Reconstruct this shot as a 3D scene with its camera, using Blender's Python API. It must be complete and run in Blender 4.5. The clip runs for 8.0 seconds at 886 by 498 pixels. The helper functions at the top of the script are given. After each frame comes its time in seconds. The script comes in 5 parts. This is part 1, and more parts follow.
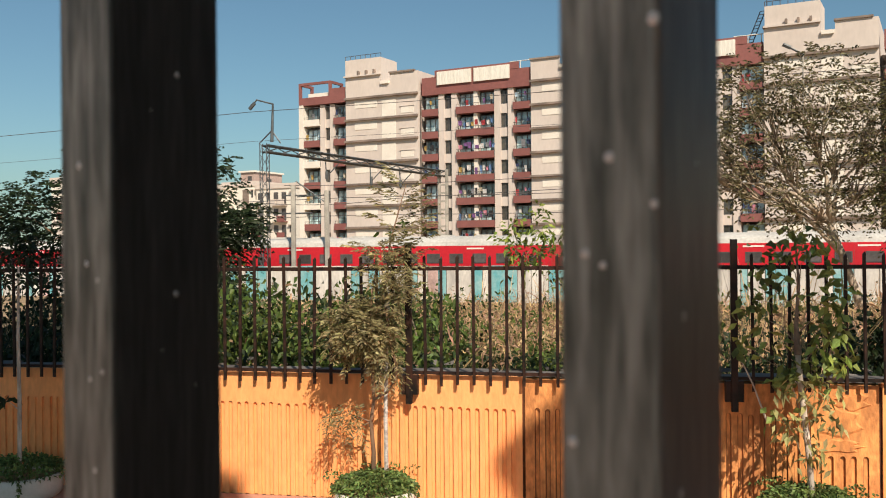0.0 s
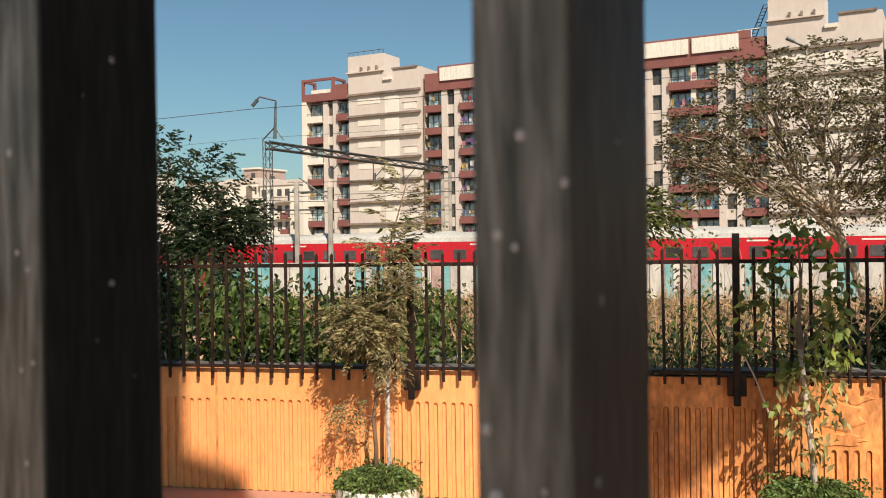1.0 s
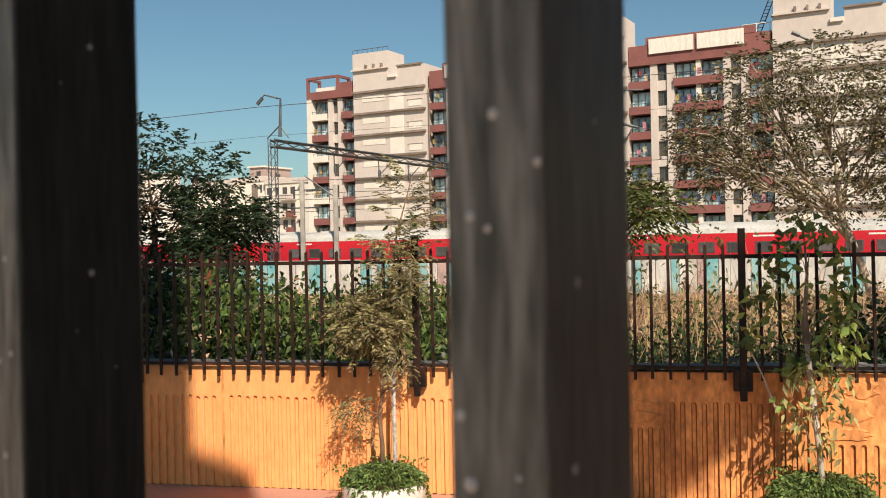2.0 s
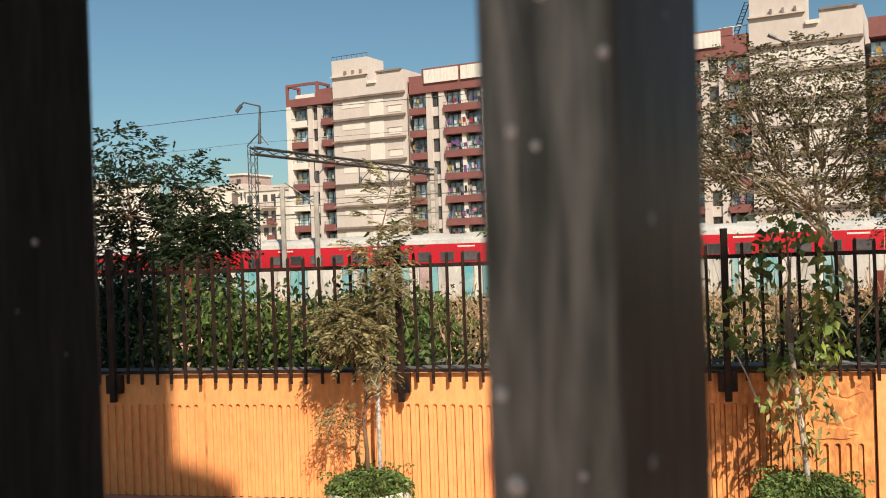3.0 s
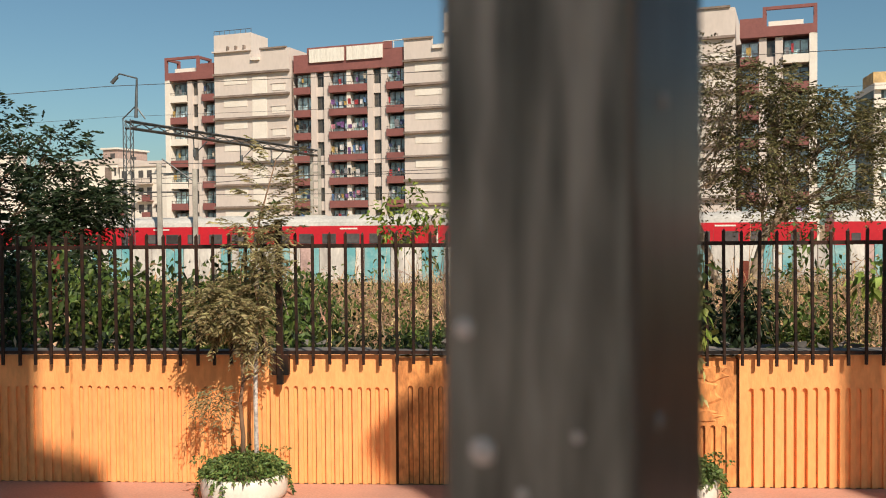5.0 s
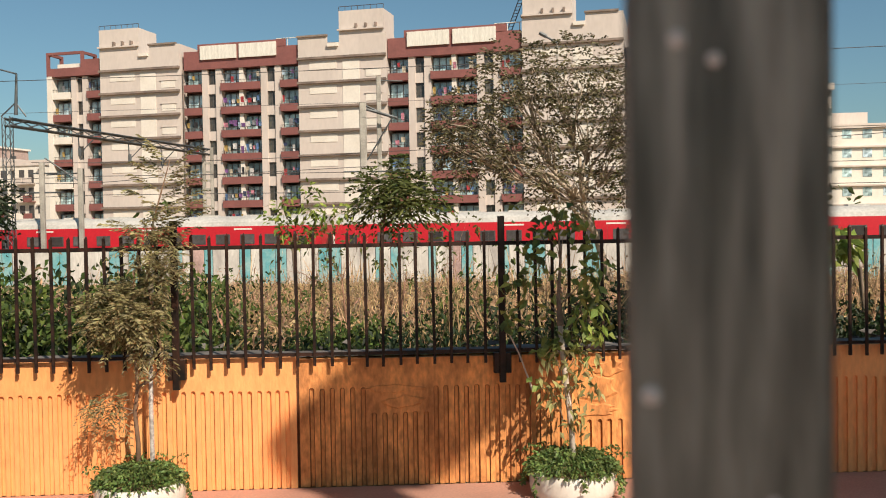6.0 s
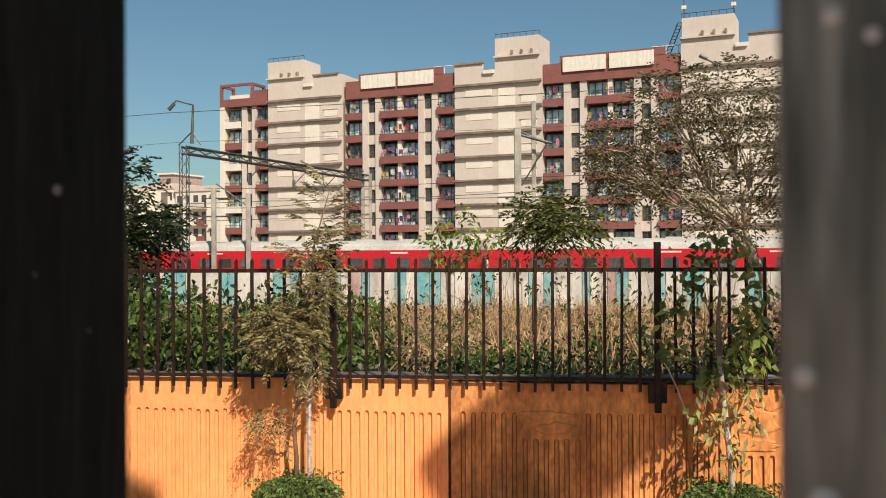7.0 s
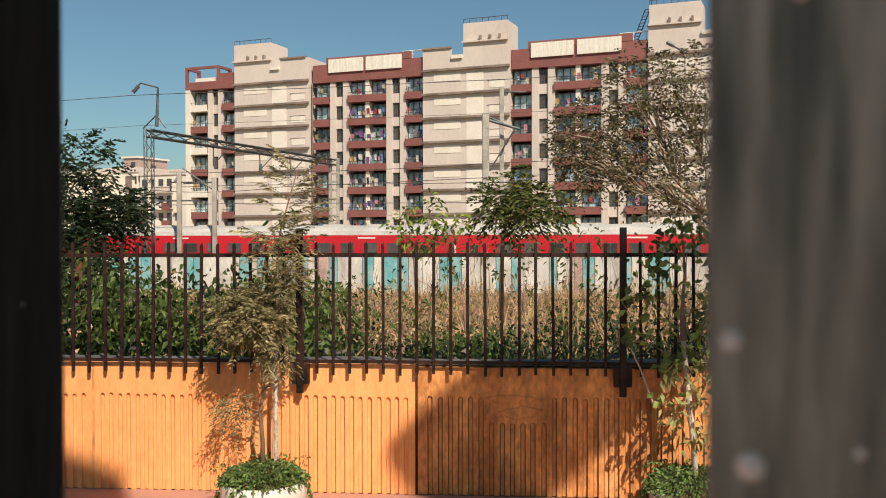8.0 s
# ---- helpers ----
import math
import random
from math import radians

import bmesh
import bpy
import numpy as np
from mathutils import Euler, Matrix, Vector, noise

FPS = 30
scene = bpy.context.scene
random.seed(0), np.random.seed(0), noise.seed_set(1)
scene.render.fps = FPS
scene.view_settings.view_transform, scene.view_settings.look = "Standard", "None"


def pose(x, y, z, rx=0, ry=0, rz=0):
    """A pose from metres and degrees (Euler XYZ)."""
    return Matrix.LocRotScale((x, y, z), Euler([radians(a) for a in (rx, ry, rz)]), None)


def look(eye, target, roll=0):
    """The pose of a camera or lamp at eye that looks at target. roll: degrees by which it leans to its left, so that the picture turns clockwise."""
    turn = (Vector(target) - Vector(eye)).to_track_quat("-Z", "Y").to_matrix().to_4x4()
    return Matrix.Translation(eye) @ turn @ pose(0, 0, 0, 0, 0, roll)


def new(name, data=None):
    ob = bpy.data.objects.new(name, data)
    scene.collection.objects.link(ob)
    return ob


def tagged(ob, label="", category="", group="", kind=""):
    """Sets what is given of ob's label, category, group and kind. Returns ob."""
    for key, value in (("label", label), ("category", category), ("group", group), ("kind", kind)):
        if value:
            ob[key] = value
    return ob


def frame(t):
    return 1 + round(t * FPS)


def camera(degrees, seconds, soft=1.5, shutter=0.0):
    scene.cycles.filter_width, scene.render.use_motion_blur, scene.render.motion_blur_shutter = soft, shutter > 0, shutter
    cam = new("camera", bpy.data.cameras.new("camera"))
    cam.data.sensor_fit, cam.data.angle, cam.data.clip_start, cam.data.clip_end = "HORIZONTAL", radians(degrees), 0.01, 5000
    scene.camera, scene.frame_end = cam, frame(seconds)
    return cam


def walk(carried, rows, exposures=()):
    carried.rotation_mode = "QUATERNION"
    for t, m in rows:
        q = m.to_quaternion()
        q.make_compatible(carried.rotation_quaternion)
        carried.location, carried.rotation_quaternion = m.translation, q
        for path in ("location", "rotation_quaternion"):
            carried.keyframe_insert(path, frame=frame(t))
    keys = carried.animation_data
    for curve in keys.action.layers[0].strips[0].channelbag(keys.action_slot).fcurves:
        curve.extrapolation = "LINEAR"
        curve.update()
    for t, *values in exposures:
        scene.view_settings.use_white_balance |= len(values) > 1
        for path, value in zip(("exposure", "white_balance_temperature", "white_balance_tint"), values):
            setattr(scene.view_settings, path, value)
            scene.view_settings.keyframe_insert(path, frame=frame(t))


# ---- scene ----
cam = camera(50.72, 8.0, soft=1.05)
cam.data.dof.use_dof = True
cam.data.dof.focus_distance = 14.0
cam.data.dof.aperture_fstop = 30.0
PATH = [
    (0, (1.24486, -0.07774, 1.86519), (0.85317, 1.88352, 1.86214), -0.505),
    (0.3, (1.25019, -0.07570, 1.86476), (0.88067, 1.88611, 1.85453), -0.224),
    (0.5, (1.25375, -0.07434, 1.86447), (0.86664, 1.88783, 1.85752), -0.674),
    (0.7, (1.25596, -0.07252, 1.86379), (0.87486, 1.88863, 1.84865), -0.515),
    (1, (1.25927, -0.06980, 1.86277), (0.85963, 1.88983, 1.85112), -0.790),
    (1.2, (1.26330, -0.06902, 1.86233), (0.84311, 1.89119, 1.84725), -1.259),
    (2.3, (1.26390, -0.06472, 1.85988), (0.86316, 1.89870, 1.83935), -0.939),
    (2.5, (1.26034, -0.06394, 1.85944), (0.88376, 1.90006, 1.82938), -1.035),
    (2.8, (1.25414, -0.04428, 1.85405), (0.89632, 1.92024, 1.87257), -1.436),
    (3, (1.25001, -0.03118, 1.85045), (0.87692, 1.93370, 1.84343), -1.904),
    (3.2, (1.24696, -0.02257, 1.84782), (0.90443, 1.94878, 1.79839), -0.964),
    (3.5, (1.24239, -0.00966, 1.84387), (0.97491, 1.97139, 1.78157), -1.429),
    (4, (1.24184, -0.00996, 1.84275), (0.96254, 1.96992, 1.79736), -1.198),
    (4.3, (1.24122, -0.00918, 1.84228), (0.95357, 1.97288, 1.80940), -1.005),
    (4.5, (1.24081, -0.00866, 1.84196), (0.98797, 1.97486, 1.80071), -0.860),
    (4.8, (1.23943, -0.00442, 1.84147), (1.03974, 1.98635, 1.80554), -0.831),
    (5, (1.23851, -0.00159, 1.84114), (1.11445, 1.99401, 1.79407), -0.466),
    (5.2, (1.23708, 0.00361, 1.84090), (1.20516, 2.00279, 1.79313), -0.257),
    (6.3, (1.20781, -0.00407, 1.84931), (1.30735, 1.99277, 1.79710), -0.931),
    (6.5, (1.20897, -0.00545, 1.84915), (1.21360, 1.99427, 1.81640), -1.077),
    (6.7, (1.21047, -0.00496, 1.84683), (1.04736, 1.98957, 1.83042), -0.551),
    (7, (1.21271, -0.00423, 1.84334), (0.98309, 1.98253, 1.84952), -0.278),
    (7.2, (1.21427, -0.00403, 1.84284), (1.01498, 1.98454, 1.86218), -0.138),
    (7.5, (1.21661, -0.00374, 1.84208), (1.03040, 1.98755, 1.85229), -0.264),
    (7.8, (1.21653, -0.00250, 1.84156), (1.05181, 1.99001, 1.82198), -0.215),
    (8, (1.21648, -0.00167, 1.84121), (1.05522, 1.99165, 1.81552), -0.122),
]
walk(cam, [(t, look(eye, target, roll)) for t, eye, target, roll in PATH],
     [(0, 0.28), (2.5, 0.32), (5, 0.24), (6.5, 0.22), (7, 0.17), (8, 0.16)])

# ---- world, sun ----
SUN_WAY = Vector((-0.55, 1.0, -1.05)).normalized()
world = bpy.data.worlds.new("sky")
scene.world = world
world.use_nodes = True
wt = world.node_tree
sky = wt.nodes.new("ShaderNodeTexSky")
sky.sky_type, sky.sun_disc = 'NISHITA', False
sky.sun_elevation = math.asin(-SUN_WAY.z)
sky.sun_rotation = math.atan2(-SUN_WAY.x, -SUN_WAY.y)
sky.air_density, sky.dust_density, sky.ozone_density = 1.0, 1.0, 2.0
haze = wt.nodes.new("ShaderNodeMix")
haze.data_type, haze.blend_type = 'RGBA', 'MULTIPLY'
haze.inputs[0].default_value = 1.0
haze.inputs[7].default_value = (0.745, 0.92, 0.885, 1)
wt.links.new(sky.outputs[0], haze.inputs[6])
wt.links.new(haze.outputs[2], wt.nodes["Background"].inputs[0])
wt.nodes["Background"].inputs[1].default_value = 0.078
lamp = bpy.data.lights.new("sun", 'SUN')
lamp.energy, lamp.angle, lamp.color = 5.0, radians(0.55), (1.0, 0.87, 0.71)
sun = new("sun", lamp)
sun.matrix_world = look((20, -40, 60), Vector((20, -40, 60)) + SUN_WAY)


# ---- materials ----
def mat(name, base, rough=0.7, metal=0.0, spots=None, scale=3.0, amount=0.5, fine=40.0, fine_amount=0.15, bump=0.1, bump_scale=60.0,
        island=0.0, stretch=(1, 1, 1), spec=0.5, translucent=0.0, obj_random=0.0, span=(0.38, 0.68)):
    """A surface with two scales of variation in colour, varying roughness and fine relief."""
    m = bpy.data.materials.new(name)
    m.use_nodes = True
    nt = m.node_tree
    N, L = nt.nodes, nt.links
    bsdf = N["Principled BSDF"]
    bsdf.inputs["Roughness"].default_value = rough
    bsdf.inputs["Metallic"].default_value = metal
    bsdf.inputs["Specular IOR Level"].default_value = spec
    co = N.new("ShaderNodeTexCoord")
    mp = N.new("ShaderNodeMapping")
    mp.inputs["Scale"].default_value = stretch
    L.new(co.outputs["Object"], mp.inputs[0])
    n1 = N.new("ShaderNodeTexNoise")
    n1.inputs["Scale"].default_value, n1.inputs["Detail"].default_value = scale, 6
    n2 = N.new("ShaderNodeTexNoise")
    n2.inputs["Scale"].default_value, n2.inputs["Detail"].default_value = fine, 4
    L.new(mp.outputs[0], n1.inputs[0])
    L.new(mp.outputs[0], n2.inputs[0])
    ramp = N.new("ShaderNodeValToRGB")
    ramp.color_ramp.elements[0].position, ramp.color_ramp.elements[1].position = span
    ramp.color_ramp.elements[0].color = (*base, 1)
    ramp.color_ramp.elements[1].color = (*(spots or [c * (1 - amount) for c in base]), 1)
    L.new(n1.outputs[0], ramp.inputs[0])
    mul = N.new("ShaderNodeMix")
    mul.data_type, mul.blend_type = 'RGBA', 'MULTIPLY'
    mul.inputs[0].default_value = 1.0
    mr = N.new("ShaderNodeMapRange")
    mr.inputs[1].default_value, mr.inputs[2].default_value = 0.3, 0.7
    mr.inputs[3].default_value, mr.inputs[4].default_value = 1 - fine_amount, 1 + fine_amount
    L.new(n2.outputs[0], mr.inputs[0])
    L.new(ramp.outputs[0], mul.inputs[6])
    L.new(mr.outputs[0], mul.inputs[7])
    out = mul.outputs[2]
    if island or obj_random:
        src = N.new("ShaderNodeNewGeometry").outputs["Random Per Island"] if island else N.new("ShaderNodeObjectInfo").outputs["Random"]
        hsv = N.new("ShaderNodeHueSaturation")
        k = island or obj_random
        r2 = N.new("ShaderNodeMapRange")
        r2.inputs[3].default_value, r2.inputs[4].default_value = 1 - k, 1 + k
        L.new(src, r2.inputs[0])
        L.new(r2.outputs[0], hsv.inputs["Value"])
        r3 = N.new("ShaderNodeMapRange")
        r3.inputs[3].default_value, r3.inputs[4].default_value = 0.5 - 0.05 * k, 0.5 + 0.05 * k
        wn = N.new("ShaderNodeTexWhiteNoise")
        wn.noise_dimensions = '1D'
        L.new(src, wn.inputs["W"])
        L.new(wn.outputs[0], r3.inputs[0])
        L.new(r3.outputs[0], hsv.inputs["Hue"])
        L.new(out, hsv.inputs["Color"])
        out = hsv.outputs[0]
    L.new(out, bsdf.inputs["Base Color"])
    if bump:
        b = N.new("ShaderNodeBump")
        b.inputs["Strength"].default_value, b.inputs["Distance"].default_value = min(1.0, bump), 0.01
        n3 = N.new("ShaderNodeTexNoise")
        n3.inputs["Scale"].default_value, n3.inputs["Detail"].default_value = bump_scale, 5
        L.new(mp.outputs[0], n3.inputs[0])
        L.new(n3.outputs[0], b.inputs["Height"])
        L.new(b.outputs[0], bsdf.inputs["Normal"])
    if translucent:
        tr = N.new("ShaderNodeBsdfTranslucent")
        L.new(out, tr.inputs[0])
        mx = N.new("ShaderNodeMixShader")
        mx.inputs[0].default_value = translucent
        L.new(bsdf.outputs[0], mx.inputs[1])
        L.new(tr.outputs[0], mx.inputs[2])
        L.new(mx.outputs[0], N["Material Output"].inputs[0])
    return m


M_ORANGE = mat("orange_wall_paint", (0.9, 0.395, 0.145), 0.75, spots=(0.84, 0.345, 0.115), scale=2.2, fine=30, fine_amount=0.10, bump=0.35, bump_scale=45, stretch=(1, 1, 0.35))
M_ORANGE_WORN = mat("weathered_orange_plaster", (0.82, 0.345, 0.11), 0.85, spots=(0.40, 0.155, 0.05), scale=4.5, fine=30, fine_amount=0.30, bump=0.9, bump_scale=34, stretch=(1, 1, 0.45))
# For flute walls: streaky grime plus groove shade put into the colour.
M_GRIME_SHADE = mat("grimy_groove_shade_orange", (0.40, 0.155, 0.052), 0.9, spots=(0.17, 0.068, 0.026), scale=4.0, fine=20, fine_amount=0.3, bump=0.6, bump_scale=30, stretch=(1, 1, 0.15))
M_GROOVE = mat("grimy_joint", (0.10, 0.035, 0.012), 0.95, scale=8, bump=0.5)
M_CONC = mat("grey_concrete", (0.155, 0.14, 0.128), 0.9, scale=3, fine=50, bump=0.6, bump_scale=30)
M_POLE = mat("pale_concrete_pole", (0.42, 0.39, 0.34), 0.85, scale=1.0, fine=15, bump=0.2)
M_STEEL_G = mat("galvanised_lattice_steel", (0.13, 0.14, 0.145), 0.55, 0.6, scale=2, bump=0.1)
M_BLACK = mat("black_painted_steel", (0.008, 0.0065, 0.0055), 0.5, 0.0, spots=(0.05, 0.022, 0.014), scale=9, fine=120, bump=0.15, bump_scale=90, spec=0.25)
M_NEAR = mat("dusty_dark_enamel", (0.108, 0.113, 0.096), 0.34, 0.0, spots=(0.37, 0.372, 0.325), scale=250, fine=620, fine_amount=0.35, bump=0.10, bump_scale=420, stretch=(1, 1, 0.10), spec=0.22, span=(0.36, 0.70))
# Two side enamels, dark and pale: shade and light are put into their colours.
M_NEAR_SHADED = mat("glossy_enamel_shaded", (0.048, 0.050, 0.046), 0.36, 0.0, spots=(0.075, 0.077, 0.07), scale=200, fine=700, fine_amount=0.3, bump=0.05, bump_scale=420, stretch=(1, 1, 0.08), spec=0.45)
M_NEAR_LIT = mat("dusty_enamel_lit", (0.21, 0.19, 0.16), 0.36, 0.0, spots=(0.27, 0.245, 0.21), scale=200, fine=700, fine_amount=0.3, bump=0.05, bump_scale=420, stretch=(1, 1, 0.08), spec=0.45)
M_SPECK = mat("cream_paint_speck", (0.82, 0.8, 0.75), 0.5, bump=0)
M_PAVE = mat("pink_paving", (0.50, 0.27, 0.20), 0.8, spots=(0.42, 0.22, 0.165), scale=1.8, fine=60, fine_amount=0.12, bump=0.2, bump_scale=120)
M_SOIL = mat("dry_earth", (0.36, 0.24, 0.135), 0.95, spots=(0.22, 0.155, 0.085), scale=0.8, fine=9, fine_amount=0.3, bump=0.8, bump_scale=8)
M_POT = mat("white_glazed_pot", (0.78, 0.75, 0.68), 0.4, spots=(0.66, 0.62, 0.54), scale=5, fine=60, fine_amount=0.05, bump=0.05)
M_BARK = mat("brown_bark", (0.23, 0.135, 0.08), 0.9, spots=(0.13, 0.08, 0.05), scale=14, fine=70, bump=0.6, bump_scale=60, stretch=(1, 1, 0.3))
M_BARK_PALE = mat("pale_bark", (0.62, 0.54, 0.45), 0.85, spots=(0.36, 0.29, 0.23), scale=22, fine=80, bump=0.5, stretch=(1, 1, 0.3))
M_BRANCH = mat("pale_grey_branch", (0.52, 0.42, 0.32), 0.9, scale=4, bump=0.3)
M_BRANCH_BROWN = mat("grey_brown_branch", (0.34, 0.26, 0.19), 0.9, scale=4, bump=0.3)
M_STEM_RED = mat("reddish_dry_stem", (0.36, 0.20, 0.13), 0.9, scale=6, bump=0.2)
M_TWIG = mat("grey_twig", (0.26, 0.2, 0.15), 0.9, scale=4, bump=0.3)
M_STAKE = mat("whitewashed_stake", (0.55, 0.52, 0.48), 0.8, spots=(0.25, 0.22, 0.2), scale=30, fine=90, bump=0.4)
M_RUST = mat("rust_red_angle_iron", (0.20, 0.045, 0.025), 0.85, scale=12, bump=0.4)
LEAF = dict(rough=0.55, scale=5, fine=60, bump=0, translucent=0.3, spec=0.35)
M_LEAF_OLIVE = mat("olive_feathery_leaf", (0.36, 0.31, 0.15), island=0.55, **LEAF)
M_LEAF_GREEN = mat("bright_green_leaf", (0.11, 0.16, 0.034), island=0.5, **LEAF)
M_LEAF_YOUNG = mat("pale_young_leaf", (0.27, 0.35, 0.07), island=0.5, **LEAF)
# Dark green taken darker still, so the colour carries the shade at the left.
M_LEAF_DARK_SHADE = mat("dark_green_shade_leaf", (0.027, 0.047, 0.016), island=0.5, **LEAF)
M_LEAF_GREY = mat("dry_grey_green_leaf", (0.19, 0.165, 0.085), island=0.55, **LEAF)
M_LEAF_UMB = mat("dull_olive_leaf", (0.17, 0.155, 0.065), island=0.6, **LEAF)
M_LEAF_PALE = mat("pale_drying_leaf", (0.40, 0.37, 0.15), island=0.5, **LEAF)
M_LEAF_FRESH = mat("fresh_tree_leaf", (0.125, 0.145, 0.038), island=0.55, **LEAF)
M_LEAF_CREEP = mat("creeper_leaf", (0.25, 0.31, 0.08), island=0.6, **LEAF)
M_LEAF_MOUND = mat("groundcover_leaf", (0.18, 0.26, 0.075), island=0.6, **LEAF)
M_WEED = mat("weed_leaf", (0.085, 0.125, 0.025), island=0.6, **LEAF)
M_STRAW = mat("dry_straw", (0.6, 0.415, 0.225), island=0.5, **LEAF)
M_RUSTWEED = mat("reddish_dry_weed", (0.56, 0.35, 0.23), island=0.5, **LEAF)
M_DEAD = mat("dead_brown_weed", (0.17, 0.105, 0.06), island=0.5, **LEAF)
M_CREAM = mat("cream_facade_paint", (0.625, 0.545, 0.49), 0.85, spots=(0.565, 0.49, 0.44), scale=0.25, fine=2.5, fine_amount=0.05, bump=0.1, bump_scale=6, stretch=(1, 1, 0.4))
M_CREAM_L = mat("light_cream_panel", (0.78, 0.72, 0.64), 0.8, spots=(0.7, 0.64, 0.56), scale=0.5, fine=4, fine_amount=0.05, bump=0)
M_MAROON = mat("maroon_facade_paint", (0.25, 0.092, 0.082), 0.8, spots=(0.2, 0.075, 0.068), scale=0.4, fine=4, fine_amount=0.08, bump=0.05)
M_LEDGE = mat("stained_ledge", (0.27, 0.21, 0.175), 0.9, scale=0.5, fine=3, bump=0.1)
# Facade cream made darker: balcony shade is put into the inner wall colour.
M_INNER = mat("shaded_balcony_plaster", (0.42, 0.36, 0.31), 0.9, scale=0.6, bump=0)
# The pale blue base paints reflected sky into the tinted panes.
M_GLASS = mat("tinted_glass_with_sky_reflection", (0.46, 0.60, 0.63), 0.10, spots=(0.10, 0.14, 0.15), scale=0.9, bump=0, obj_random=0.6, spec=1.0, span=(0.42, 0.60))
M_GLASS_DARK = mat("dark_stair_glass", (0.045, 0.05, 0.05), 0.12, spots=(0.12, 0.10, 0.075), scale=1.4, bump=0, obj_random=0.5, spec=0.6)
M_FRAME = mat("dark_window_frame", (0.10, 0.092, 0.09), 0.5, scale=2, bump=0)
M_WHITE = mat("white_sign_board", (0.78, 0.74, 0.66), 0.7, spots=(0.66, 0.62, 0.54), scale=0.7, fine=6, stretch=(4, 1, 0.3), bump=0)
M_RED = mat("red_coach_paint", (0.56, 0.016, 0.028), 0.4, spots=(0.46, 0.014, 0.024), scale=0.4, fine=5, fine_amount=0.08, bump=0)
M_ROOF = mat("cream_coach_roof", (0.53, 0.51, 0.47), 0.6, spots=(0.43, 0.415, 0.385), scale=0.5, fine=6, bump=0)
M_DARKG = mat("dark_coach_window", (0.1, 0.09, 0.09), 0.12, scale=2, bump=0, obj_random=0.5)
M_UNDER = mat("grimy_underframe", (0.05, 0.045, 0.04), 0.8, scale=2, bump=0)
M_BW = mat("whitewashed_wall_panel", (0.66, 0.63, 0.58), 0.85, spots=(0.36, 0.33, 0.31), scale=0.9, fine=7, fine_amount=0.12, bump=0.1, stretch=(1, 1, 0.4))
M_TEAL = mat("teal_wall_panel", (0.12, 0.36, 0.4), 0.8, spots=(0.3, 0.46, 0.46), scale=1.2, fine=8, fine_amount=0.12, bump=0.1)
M_PINK = mat("pale_pink_mural", (0.52, 0.36, 0.33), 0.85, scale=1.2, fine=8, bump=0)
M_WIRE = mat("overhead_wire", (0.10, 0.09, 0.085), 0.6, bump=0)
# Grey of the added wall, set for its reflection in the near bars.
M_LIGHT_BLOCK = mat("light_block_grey", (0.15, 0.138, 0.125), 0.8, scale=2, bump=0.1)
M_CASTER = mat("caster_plaster", (0.30, 0.27, 0.24), 0.85, scale=0.8, fine=8, bump=0.1)
M_YELLOW = mat("yellow_ochre_facade", (0.66, 0.44, 0.20), 0.85, scale=0.4, fine=3, bump=0)
M_GREYTEAL = mat("grey_teal_facade", (0.16, 0.22, 0.22), 0.85, scale=0.4, fine=3, bump=0)
M_BRICKISH = mat("faded_red_brown_plaster", (0.44, 0.32, 0.28), 0.9, spots=(0.46, 0.34, 0.29), scale=0.5, fine=4, bump=0)
M_CLOTH = [mat("cloth_" + n, c, 0.9, scale=3, bump=0) for n, c in (("white", (0.7, 0.68, 0.66)), ("red", (0.45, 0.05, 0.06)), ("navy", (0.05, 0.07, 0.15)),
           ("grey", (0.25, 0.25, 0.27)), ("pink", (0.62, 0.25, 0.32)), ("cream", (0.6, 0.52, 0.40)), ("blue", (0.12, 0.22, 0.42)), ("violet", (0.22, 0.10, 0.28)), ("sky", (0.40, 0.52, 0.60)), ("black", (0.03, 0.03, 0.035)), ("ochre", (0.5, 0.33, 0.10)))]


